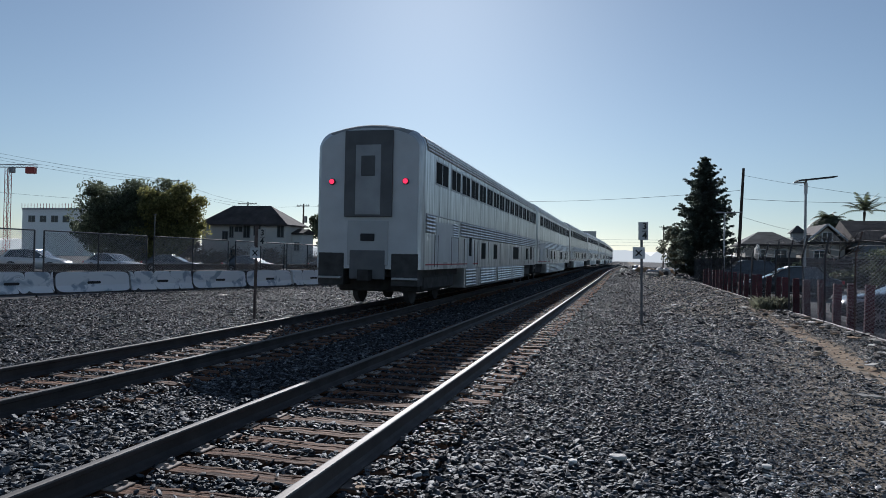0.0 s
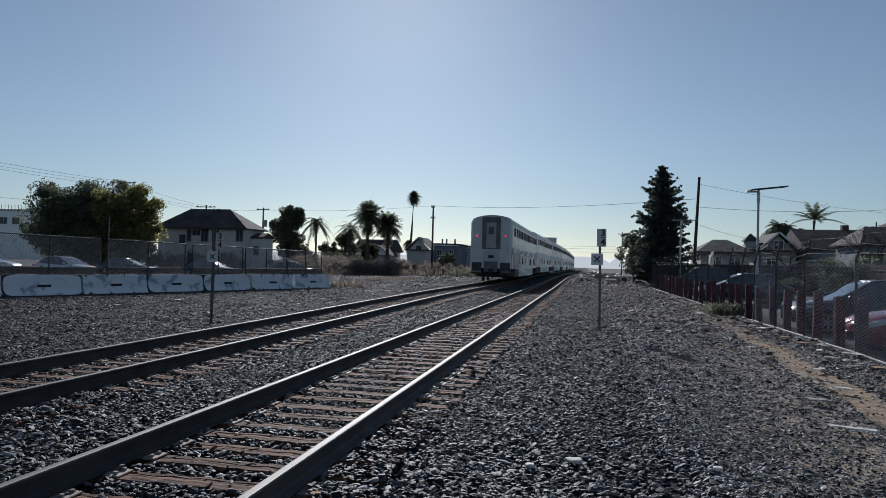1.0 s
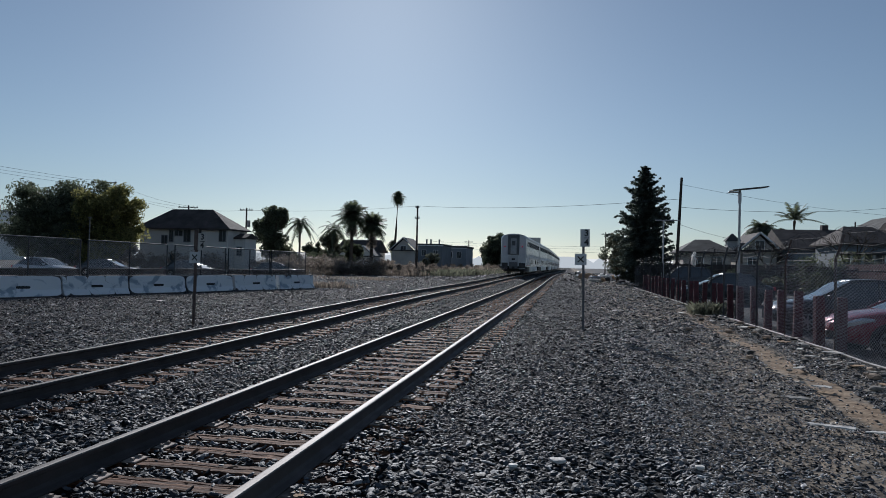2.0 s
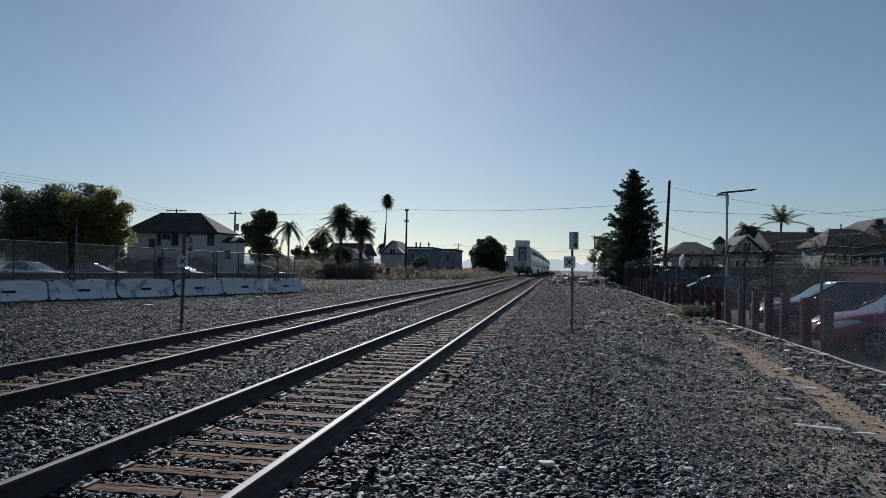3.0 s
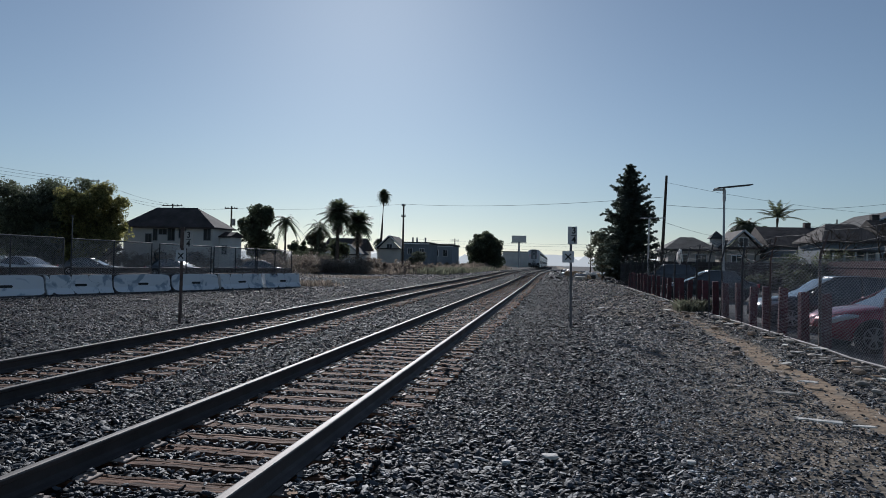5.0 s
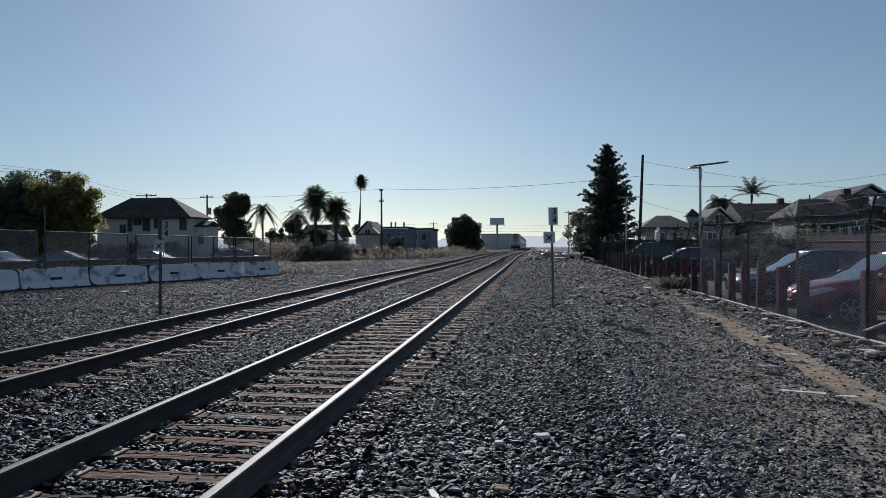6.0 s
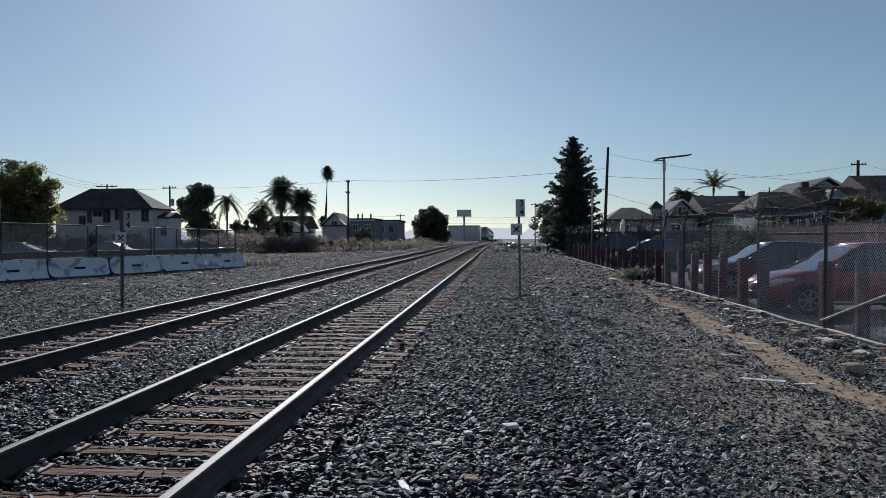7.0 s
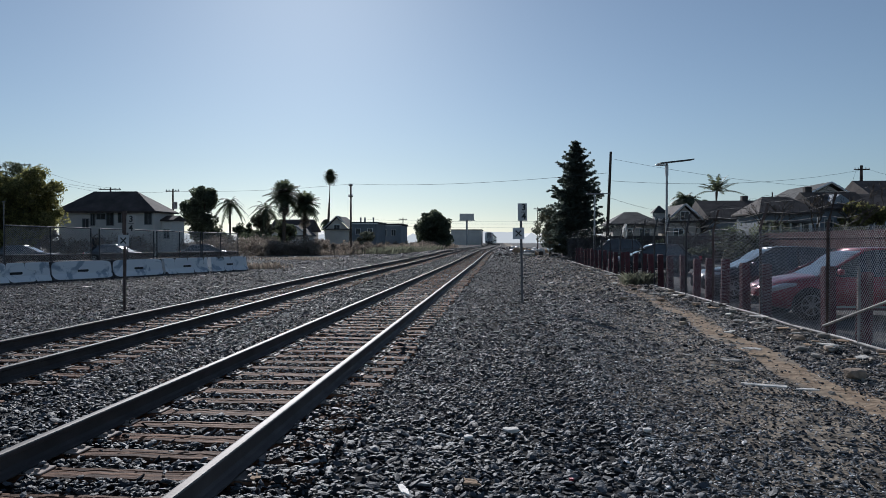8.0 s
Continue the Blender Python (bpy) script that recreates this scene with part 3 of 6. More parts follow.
def lying(n, tilt=0.38):
    """Turns of flat pieces that lie down: any heading, a little tilt."""
    a, u, v = RNG.uniform(0, 2 * math.pi, n), RNG.normal(0, tilt, n), RNG.normal(0, tilt, n)
    o, i = np.zeros(n), np.ones(n)
    Z = np.stack([np.stack([np.cos(a), -np.sin(a), o], 1), np.stack([np.sin(a), np.cos(a), o], 1), np.stack([o, o, i], 1)], 1)
    X = np.stack([np.stack([i, o, o], 1), np.stack([o, np.cos(u), -np.sin(u)], 1), np.stack([o, np.sin(u), np.cos(u)], 1)], 1)
    Y = np.stack([np.stack([np.cos(v), o, np.sin(v)], 1), np.stack([o, i, o], 1), np.stack([-np.sin(v), o, np.cos(v)], 1)], 1)
    return X @ Y @ Z


def scatter_rocks(name, pts, sizes, faces20, mat, label):
    pts, sizes = np.asarray(pts), np.asarray(sizes)
    temps = rock_templates(10, faces20)
    pick = RNG.integers(0, 10, len(pts))
    V, F, base = [], [], 0
    for t, (co, fa) in enumerate(temps):
        sel = np.where(pick == t)[0]
        n = len(sel)
        if not n:
            continue
        sc = sizes[sel][:, None] * RNG.uniform([0.85, 0.5, 0.24], [1.65, 1.0, 0.55], (n, 3))
        v = np.einsum("nij,nkj->nki", lying(n), co[None] * sc[:, None, :]) * np.array([1, 1, 0.85]) + pts[sel][:, None, :]
        V.append(v.reshape(-1, 3))
        F.append((fa[None] + (np.arange(n) * len(co))[:, None, None] + base).reshape(-1, 3))
        base += n * len(co)
    ob = bulk_object(name, np.concatenate(V), np.concatenate(F), mat)
    return tagged(ob, label, "gravel", kind="stuff")


def stone_points(count, y0, y1, left, right, size):
    """Random places in a stretch of the plan, off the rails and the ties; left and right are bounds in x as functions of y."""
    y = RNG.uniform(y0, y1, count)
    lo, hi = left(y), right(y)
    x = lo + (hi - lo) * RNG.uniform(0, 1, count)
    # thin out over the trodden path and beside the fence
    edge = 3.48 + 0.09 * np.sin(y * 1.3) + 0.07 * np.sin(y * 0.47) + np.clip((y - 9) / 22, 0, 1)
    bare = np.clip((y - 23) / 12, 0.05, 0.9)              # the path is lost in the stones farther on
    keep = RNG.uniform(0, 1, count) < np.where(x > edge, np.where(x > edge + 0.5, 0.9, bare), np.where(x > 0.7, 0.98 - (0.19 + 0.12 * np.sin(x * 2.3 + 0.8 * y) * np.sin(y * 1.1 - x)) * np.clip(x - 0.7, 0, 2), 1.0))
    x, y = x[keep], y[keep]
    z = np.array([ground_z(a, b) for a, b in zip(x, y)]) + 0.005
    ok = np.ones(len(x), bool)
    for centre, lift, ties in ((near_x, near_z, NEAR_TIES), (far_x, far_z, FAR_TIES)):
        c = np.array([centre(b) for b in y])
        up = np.array([lift(b) for b in y])
        t = np.array(ties)
        near = np.abs(t[np.clip(np.searchsorted(t, y), 1, len(t) - 1)] - y)
        near = np.minimum(near, np.abs(t[np.clip(np.searchsorted(t, y) - 1, 0, len(t) - 1)] - y))
        on_tie = (np.abs(x - c) < 1.32) & (near < 0.125)
        buried = ((x > c + 0.88) & (y < 7.6)) | ((x < c - 0.88) & (y < 12))
        ok &= ~(on_tie & ~buried & (RNG.uniform(0, 1, len(x)) > 0.04))
        z = np.where(on_tie, up + 0.012, z)
        z = np.where((np.abs(x - c) < 1.32) & ~on_tie, up - 0.018 + RNG.uniform(-0.015, 0.012, len(x)), z)
        z = np.where((np.abs(x - c) >= 1.32) & (np.abs(x - c) < 1.6), np.maximum(z, up - 0.035), z)
        ok &= ~(np.abs(np.abs(x - c) - 0.755) < 0.09)
    x, y, z = x[ok], y[ok], z[ok]
    s = size * RNG.lognormal(0, 0.28, len(x))
    s = np.where(x > 1.3, s * np.where(y > 9, 0.95, 0.78), s)
    z = z - 0.15 * s * np.clip(x - 1.0, 0, 1)          # trodden in beside the path
    return np.stack([x, y, z + RNG.uniform(-0.3, 0.5, len(x)) * s], 1), np.clip(s, 0.3 * size, 2.0 * size)


p, s = stone_points(27000, 2.8, 6.6, lambda y: -1.12 * y - 0.8, lambda y: np.minimum(0.62 * y + 0.6, 5.4), 0.028)
scatter_rocks("ballast_stones", p, s, True, M_STONE, "crushed dark grey stone lying between and beside the rails")
p, s = stone_points(39000, 6.6, 10, lambda y: -1.12 * y - 0.8, lambda y: np.minimum(0.62 * y + 0.6, 5.4), 0.03)
scatter_rocks("ballast_stones", p, s, False, M_STONE, "crushed dark grey stone a few steps along the rails")
p, s = stone_points(70000, 2.8, 22, lambda y: y * 0 + 0.9, lambda y: np.minimum(0.62 * y + 0.6, 5.4), 0.021)
scatter_rocks("ballast_stones", p, s, False, M_GRAVEL, "dusty fine stone trodden in beside the ballast")
p, s = stone_points(34000, -8, 2.8, lambda y: y * 0 - 8.5, lambda y: y * 0 + 5.2, 0.04)
scatter_rocks("ballast_stones", p, s, False, M_STONE, "crushed dark grey stone round the standing place")
p, s = stone_points(98000, 10, 24, lambda y: np.maximum(-1.1 * y - 0.5, -19.0), lambda y: y * 0 + 5.4, 0.036)
scatter_rocks("ballast_stones", p, s, False, M_STONE, "crushed dark grey stone spread out to the barrier")
p, s = stone_points(58000, 24, 62, lambda y: np.where(y < 42, -19.5 + (y - 24) * 0.3, -24.0), lambda y: y * 0 + 5.2, 0.045)
scatter_rocks("ballast_stones", p, s, False, M_STONE, "crushed grey stone farther along the tracks")
p, s = stone_points(30000, 62, 130, lambda y: np.where(y < 84, -25.0, -18.0), lambda y: y * 0 + 5.0, 0.075)
scatter_rocks("ballast_stones", p, s, False, M_STONE, "coarse grey stone far down the line")


# ---------------------------------------------------------------- the train
def body_ring(y, inset=0.0, low=1.0):
    w = 1.54 - inset
    h = 4.93 - inset * 0.8
    pts = [(w, low), (w, 4.25)]
    for a in range(1, 9):
        t = a / 9 * math.pi / 2 * 0.86
        pts.append((w - 0.5 * (1 - math.cos(t)), 4.25 + (h - 0.16 - 4.25) * math.sin(t)))
    pts += [(0.78, h - 0.085), (0.4, h - 0.022)]
    full = pts + [(0, h)] + [(-x, z) for x, z in reversed(pts)]
    return [(x, y, z) for x, z in full]


def build_coach():
    top = thing("passenger_coach", None, "two-storey stainless steel passenger coach with fluted sides", "train coach", "coaches of the train")
    bm = bmesh.new()
    rings = [body_ring(-12.72, 0.16), body_ring(-12.68, 0.06), body_ring(-12.55, 0.0), body_ring(-6, 0), body_ring(0, 0), body_ring(6, 0), body_ring(12.55, 0), body_ring(12.68, 0.06), body_ring(12.72, 0.16)]
    loft(bm, rings)
    body = part("body", bm, M_STEEL, top).data
    body.materials.append(M_ROOFSHEET)
    for f in body.polygons:
        f.material_index = 1 if f.center.z > 4.7 else 0
    part("lower_body", boxed(-1.53, 1.53, -7.4, 7.4, 0.32, 1.0, bevel=0.03), M_STEEL, top)
    # fluted sheets: roofline, belt and skirt
    for side in (-1, 1):
        for name, z0, z1, n, y0, y1 in (("roof_fluting", 4.22, 4.62, 4, -12.4, 12.5), ("belt_fluting", 2.0, 2.5, 5, -12.4, -11.5), ("belt_fluting", 2.02, 2.5, 5, -8.2, 12.3), ("skirt_fluting", 0.36, 0.96, 6, -7.3, -5.7), ("skirt_fluting", 0.36, 0.96, 6, -4.7, -1.5), ("skirt_fluting", 0.36, 0.96, 6, -0.9, 2.6), ("skirt_fluting", 0.36, 0.96, 6, 3.2, 7.3), ("louvre", 1.95, 2.4, 6, -9.3, -8.65)):
            bm = bmesh.new()
            rows = []
            for i in range(4 * n + 1):
                z = z0 + (z1 - z0) * i / (4 * n)
                x = 1.54
                if z > 4.25:
                    x -= 0.5 * (1 - math.cos(math.asin(min(1, (z - 4.25) / 0.52))))
                x += (0.001, 0.022, 0.03, 0.022)[i % 4]
                rows.append([bm.verts.new((side * x, y, z)) for y in (y0, y1)])
            for q, w in zip(rows, rows[1:]):
                bm.faces.new((q[0], q[1], w[1], w[0]))
            part(name, bm, M_STEEL, top)
        for y in (-11.0, -7.9, -4.8, -1.6, 1.6, 4.8, 8.0, 11.1):
            part("panel_seam", boxed(*sorted((side * 1.53, side * 1.544)), y - 0.012, y + 0.012, 2.52, 3.4), M_MIDGREY, top)
        for y in (-11.45, -11.1, -9.45, -8.5, -7.6, -5.9, -5.3, -3.2, -0.4, 2.4, 6.2, 7.6, 9.2, 11.4):
            part("door_seam", boxed(*sorted((side * 1.53, side * 1.55)), y - 0.022, y + 0.022, 1.08, 1.98), M_GANGWAY, top)
        part("drip_rail", boxed(*sorted((side * 1.53, side * 1.56)), -12.4, 12.4, 2.5, 2.535), M_STEELEND, top)
        # upper windows in pairs, the first one wider
        spans = [(-11.5, -10.0)] + [(-9.6 + 1.47 * i, -9.6 + 1.47 * i + 1.26) for i in range(15)]
        for y0, y1 in spans:
            w = part("window", boxed(*sorted((side * 1.53, side * 1.549)), y0, y1, 3.4, 4.1, bevel=0.004), M_STEELEND, top, "steel-framed pair of upper windows")
            part("pane", boxed(*sorted((side * 1.54, side * 1.553)), y0 + 0.06, (y0 + y1) / 2 - 0.045, 3.45, 4.05), M_COACHGLASS, w)
            part("pane", boxed(*sorted((side * 1.54, side * 1.553)), (y0 + y1) / 2 + 0.045, y1 - 0.06, 3.45, 4.05), M_COACHGLASS, w)
        for y0, y1, z0, z1 in ((-4.6, -3.8, 1.3, 1.92), (-2.0, -1.2, 1.3, 1.92), (3.4, 5.2, 1.3, 1.92), (8.0, 8.8, 1.3, 1.92)):
            w = part("window", boxed(*sorted((side * 1.53, side * 1.549)), y0, y1, z0, z1, bevel=0.004), M_DARKGREY, top, "rubber-framed lower window")
            part("pane", boxed(*sorted((side * 1.54, side * 1.553)), y0 + 0.05, y1 - 0.05, z0 + 0.05, z1 - 0.05), M_COACHGLASS, w)
        d = part("door", boxed(*sorted((side * 1.52, side * 1.547)), -7.1, -6.2, 0.5, 2.2, bevel=0.004), M_STEELEND, top, "grey boarding door with a window")
        part("pane", boxed(*sorted((side * 1.54, side * 1.552)), -6.85, -6.45, 1.4, 2.05), M_COACHGLASS, d)
        part("vent_panel", boxed(*sorted((side * 1.53, side * 1.546)), -11.3, -8.5, 1.2, 2.35), M_STEELEND, top)
        part("red_stripe", boxed(*sorted((side * 1.53, side * 1.545)), -12.4, -5.2, 1.12, 1.155), M_RED, top, "thin red stripe")
        part("equipment_door", boxed(*sorted((side * 1.53, side * 1.548)), 9.8, 10.7, 1.3, 2.1), M_UNDER, top)
    # the flat end with its gangway
    for e in (-1, 1):
        yf = e * 12.72

        def plate(name, x0, x1, z0, z1, d0, d1, mat, parent=top, label=""):
            a, b = sorted((yf + e * d0, yf + e * d1))
            return part(name, boxed(x0, x1, a, b, z0, z1, bevel=0.012), mat, parent, label)
        bm = loft(bmesh.new(), [body_ring(yf - e * 0.02, 0.13, 1.02), body_ring(yf + e * 0.01, 0.15, 1.02)])
        part("end_panel", bm, M_STEELEND, top, "plain grey end sheet")
        g = plate("gangway_diaphragm", -0.68, 0.68, 2.4, 4.74, -0.05, 0.09, M_GANGWAY, label="dark rubber gangway surround")
        d = plate("gangway_door", -0.36, 0.36, 2.46, 4.35, 0.05, 0.1, M_MIDGREY, g, "grey gangway door")
        plate("pane", -0.2, 0.2, 3.5, 4.05, 0.09, 0.11, M_GANGWAY, d)
        plate("lower_panel", -0.58, 0.58, 1.1, 2.3, -0.05, 0.04, M_STEELEND)
        plate("lower_hatch", -0.5, 0.5, 0.72, 1.5, -0.05, 0.055, M_GANGWAY)
        plate("number_box", -0.2, 0.2, 1.75, 1.95, 0.03, 0.07, M_DARKGREY)
        plate("step_box", -1.42, -0.68, 0.55, 1.42, -0.5, 0.03, M_UNDER)
        plate("step_box", 0.68, 1.42, 0.55, 1.42, -0.5, 0.03, M_UNDER)
        plate("grab_step", -1.42, -0.72, 0.72, 0.78, -0.1, 0.12, M_GALV)
        plate("grab_step", 0.72, 1.42, 0.72, 0.78, -0.1, 0.12, M_GALV)
        plate("coupler", -0.16, 0.16, 0.68, 0.98, -0.2, 0.36, M_UNDER)
    part("underframe", boxed(-1.25, 1.25, -12.4, 12.4, 0.78, 1.03), M_UNDER, top)
    for yb in (-9.9, 9.9):
        b = part("bogie", boxed(-1.2, 1.2, yb - 1.9, yb + 1.9, 0.35, 0.72, bevel=0.05), M_UNDER, top)
        for s in (-1, 1):
            part("side_frame", boxed(*sorted((s * 1.08, s * 1.3)), yb - 1.8, yb + 1.8, 0.4, 0.82, bevel=0.06), M_UNDER, b)
            for ya in (-1.3, 1.3):
                part("wheel", tubed([(s * 0.69, yb + ya, 0.455), (s * 0.83, yb + ya, 0.455)], 0.455, 24), M_UNDER, b)
        for ya in (-1.3, 1.3):
            part("axle", tubed([(-0.8, yb + ya, 0.455), (0.8, yb + ya, 0.455)], 0.08, 10), M_UNDER, b)
    return top


COACHES = [build_coach()]
for i in range(7):
    COACHES.append(copy_thing(COACHES[0], pose(-6.6, 56 + 26 * i, RAIL_TOP)))
COACHES[0]["label"] = "last stainless steel coach with two red tail lamps"
for sx in (-1.05, 1.05):
    lamp = part("tail_lamp", tubed([(sx, -12.70, 3.36), (sx, -12.80, 3.36)], 0.085, 18), M_DARKGREY, COACHES[0], "red tail lamp in a dark housing")
    part("lens", tubed([(sx, -12.79, 3.36), (sx, -12.815, 3.36)], 0.068, 18), M_TAIL, lamp)


def motions():
    """The train runs off along the far track at a steady 33.7 m/s."""
    for i, coach in enumerate(COACHES):
        rows = []
        for k in range(17):
            t = k * 0.5
            y = 18.05 + 33.7 * t + 12.78 + 26.0 * i
            a, b = far_x(y - 9), far_x(y + 9)
            rows.append((t, pose((a + b) / 2 - (0.1 if k == 0 else 0.0), y, RAIL_TOP + far_z(y), 0, 0, -math.degrees(math.atan2(b - a, 18)))))
        walk(coach, rows)


# ---------------------------------------------------------------- signs by the track
def text_part(body, size, m, mat, parent, depth=0.002):
    c = bpy.data.curves.new("numeral", "FONT")
    c.body, c.size, c.extrude, c.align_x, c.align_y = body, size, depth, "CENTER", "CENTER"
    c.offset = 0.006
    c.materials.append(mat)
    o = new("numeral", c)
    o.parent = parent
    o.matrix_basis = m
    return o


def x_plate(parent, x, z, w):
    p = part("cross_plate", boxed(x - w / 2, x + w / 2, -0.05, -0.042, z - w / 2, z + w / 2, bevel=0.002), M_SIGN, parent, "white plate with a black cross")
    for a in (45, -45):
        bm = boxed(-w * 0.36, w * 0.36, -0.003, 0.001, -w * 0.055, w * 0.055)
        bmesh.ops.transform(bm, matrix=Matrix.Translation((x, -0.052, z)) @ Matrix.Rotation(radians(a), 4, "Y"), verts=bm.verts)
        part("cross_bar", bm, M_BLACK, p)


def build_signs():
    s = thing("track_sign", pose(-8.87, 16.1, -0.05, 0, 0.6, 0), "rusty brown sign post with a white cross plate", "track sign", "track signs")
    part("post", boxed(-0.03, 0.03, -0.03, 0.03, 0, 2.36, bevel=0.006), M_POST, s)
    part("cap_plate", boxed(-0.045, 0.045, -0.04, -0.03, 1.85, 2.36, bevel=0.002), M_POST, s)
    x_plate(s, -0.01, 1.675, 0.27)
    part("bracket", boxed(0.02, 0.25, -0.012, -0.004, 1.86, 2.27), M_STUCCO, s, "pale plate behind the numerals")
    text_part("3", 0.2, pose(0.155, -0.016, 2.18, 90, 0, 0), M_BLACK, s)
    part("numeral_bar", boxed(0.09, 0.22, -0.018, -0.012, 2.065, 2.08), M_BLACK, s)
    text_part("4", 0.2, pose(0.155, -0.016, 1.97, 90, 0, 0), M_BLACK, s)
    s = thing("track_sign", pose(0.54, 18.93, -0.05, 0, -0.9, 0), "grey sign post with a number plate and a white cross plate", "track sign", "track signs")
    part("post", boxed(-0.032, 0.032, -0.03, 0.03, 0, 2.3, bevel=0.006), M_DULLPIPE, s)
    n = part("number_plate", boxed(-0.08, 0.16, -0.045, -0.036, 2.2, 2.66, bevel=0.002), M_SIGN, s, "white plate with black numerals")
    text_part("3", 0.23, pose(0.075, -0.05, 2.55, 90, 0, 0), M_BLACK, n)
    part("numeral_bar", boxed(0.01, 0.14, -0.052, -0.045, 2.42, 2.437), M_BLACK, n)
    text_part("4", 0.23, pose(0.075, -0.05, 2.31, 90, 0, 0), M_BLACK, n)
    x_plate(s, -0.07, 1.87, 0.3)


build_signs()


# ---------------------------------------------------------------- barrier with its fence
BAR_A, BAR_D = Vector((-18.6, 27.4, 0)), Vector((4.2, 12.8, 0)).normalized()
BAR_TURN = math.degrees(math.atan2(-BAR_D.x, BAR_D.y))


def along_barrier(s, back=0.0, z=0.0):
    p = BAR_A + BAR_D * s + Vector((-BAR_D.y, BAR_D.x, 0)) * back
    return Vector((p.x, p.y, z))


def build_barrier():
    L = 2.98
    top = thing("concrete_barrier", None, "concrete road barrier covered in white sprayed lettering", "road barrier", "row of road barriers")
    bm = bmesh.new()
    prof = [(0.3, 0), (0.3, 0.07), (0.17, 0.3), (0.1, 0.8), (0.08, 0.82)]
    full = prof + [(-x, z) for x, z in reversed(prof)]
    ys = [-L / 2, -L / 2 + 0.03, -L / 4, 0, L / 4, L / 2 - 0.03, L / 2]
    loft(bm, [[(x * (0.93 if i in (0, 6) else 1), y, z * (0.985 if i in (0, 6) else 1)) for x, z in full] for i, y in enumerate(ys)])
    part("body", bm, M_BARRIER, top)
    for y in (0.0,):
        bm = bmesh.new()
        tube(bm, [(0.10, y - 0.22, 0.4), (0.168, y - 0.22, 0.4)], 0.05, 10)
        tube(bm, [(0.10, y + 0.22, 0.4), (0.168, y + 0.22, 0.4)], 0.05, 10)
        box(bm, 0.1, 0.166, y - 0.22, y + 0.22, 0.35, 0.45)
        part("lifting_slot", bm, M_BLACK, top, "dark slot through the concrete")
    starts = [-17.95, -14.9, -11.85, -8.8, -5.75, -2.7, 0.35, 3.4, 6.55, 9.8]
    for i, s0 in enumerate(starts):
        c = along_barrier(s0 + 1.5, z=-0.04)
        m = pose(c.x, c.y, c.z, 0, 0, BAR_TURN + (0.8 if i % 2 else -0.6))
        if i:
            copy_thing(top, m)
        else:
            top.matrix_basis = m


build_barrier()


def link_mesh(parent, p, q, z0, z1, gap, r, mat):
    """Woven wire between two posts: crossing slanted wires, from z0 to z1."""
    p, q = Vector(p), Vector(q)
    L = (q - p).length
    d = (q - p) / L
    nrm = Vector((-d.y, d.x, 0))
    h = z1 - z0
    V, F = [], []
    steps = int((L + h) / gap)
    for lean in (1, -1):
        for i in range(steps + 1):
            a0 = i * gap - (h if lean > 0 else 0)
            lo, hi = a0, a0 + lean * h
            if lean < 0:
                lo, hi = i * gap, i * gap - h
            t0, t1 = 0.0, 1.0
            for bound, sgn in ((0.0, 1), (L, -1)):
                f0, f1 = sgn * (lo - bound), sgn * (hi - bound)
                if f0 < 0 and f1 < 0:
                    t0, t1 = 1, 0
                elif f0 < 0:
                    t0 = max(t0, f0 / (f0 - f1))
                elif f1 < 0:
                    t1 = min(t1, f0 / (f0 - f1))
            if t1 - t0 < 0.01:
                continue
            ends = [p + d * (lo + (hi - lo) * t) + Vector((0, 0, z0 + h * t)) for t in (t0, t1)]
            off = lean * r * 0.6
            b = len(V)
            side = (d * (1 if lean < 0 else 1) + Vector((0, 0, -lean))).normalized()
            for e in ends:
                c = e + nrm * off
                V += [c + side * r, c - side * r * 0.5 + nrm * r * 0.87, c - side * r * 0.5 - nrm * r * 0.87]
            for k in range(3):
                F.append((b + k, b + (k + 1) % 3, b + 3 + (k + 1) % 3, b + 3 + k))
    return bulk_object("chain_link", V, F, mat, parent)


def build_left_fence():
    spans = [(-18.0, -14.8), (-14.5, -10.6), (-10.4, -6.25), (-5.9, -1.6), (-1.25, 2.75), (3.2, 6.4), (6.6, 9.65), (9.8, 12.7)]
    for s0, s1 in spans:
        top = thing("fence_panel", None, "dark steel chain-link fence panel standing behind the barrier", "fence panel", "fence panels behind the barrier")
        z0, z1 = 1.06, 2.2 - 0.0125 * (s0 + s1) / 2
        za, zb = 2.22 - 0.013 * s0, 2.22 - 0.013 * s1
        a, b = along_barrier(s0, 0.42), along_barrier(s1, 0.42)
        mid = (a + b) / 2
        for q, h in ((a, za), (b, zb), (mid, (za + zb) / 2)):
            part("post", tubed([q + Vector((0, 0, -0.08)), q + Vector((0, 0, h))], 0.03, 8), M_FENCEDARK, top)
        part("top_rail", tubed([a + Vector((0, 0, za)), b + Vector((0, 0, zb))], 0.026, 8), M_DULLPIPE, top)
        part("bottom_rail", tubed([a + Vector((0, 0, 1.06)), b + Vector((0, 0, 1.05))], 0.022, 8), M_DULLPIPE, top)
        # dark strip added to stand for the shaded band just above the barrier
        bm = bmesh.new()
        back = Vector((-BAR_D.y, BAR_D.x, 0)) * 0.05
        loft(bm, [[q + o + Vector((0, 0, z)) for o, z in ((back * 0, 0.8), (back, 0.8), (back, 1.04), (back * 0, 1.04))] for q in (a, b)])
        part("kick_board", bm, M_ROOF, top, "dark strip put in for the shaded band above the barrier")
        link_mesh(top, a, b, 0.1, min(za, zb) - 0.01, 0.075, 0.0042, M_WIRE)


build_left_fence()


# ---------------------------------------------------------------- fence and posts beside the lot
FX = 5.45


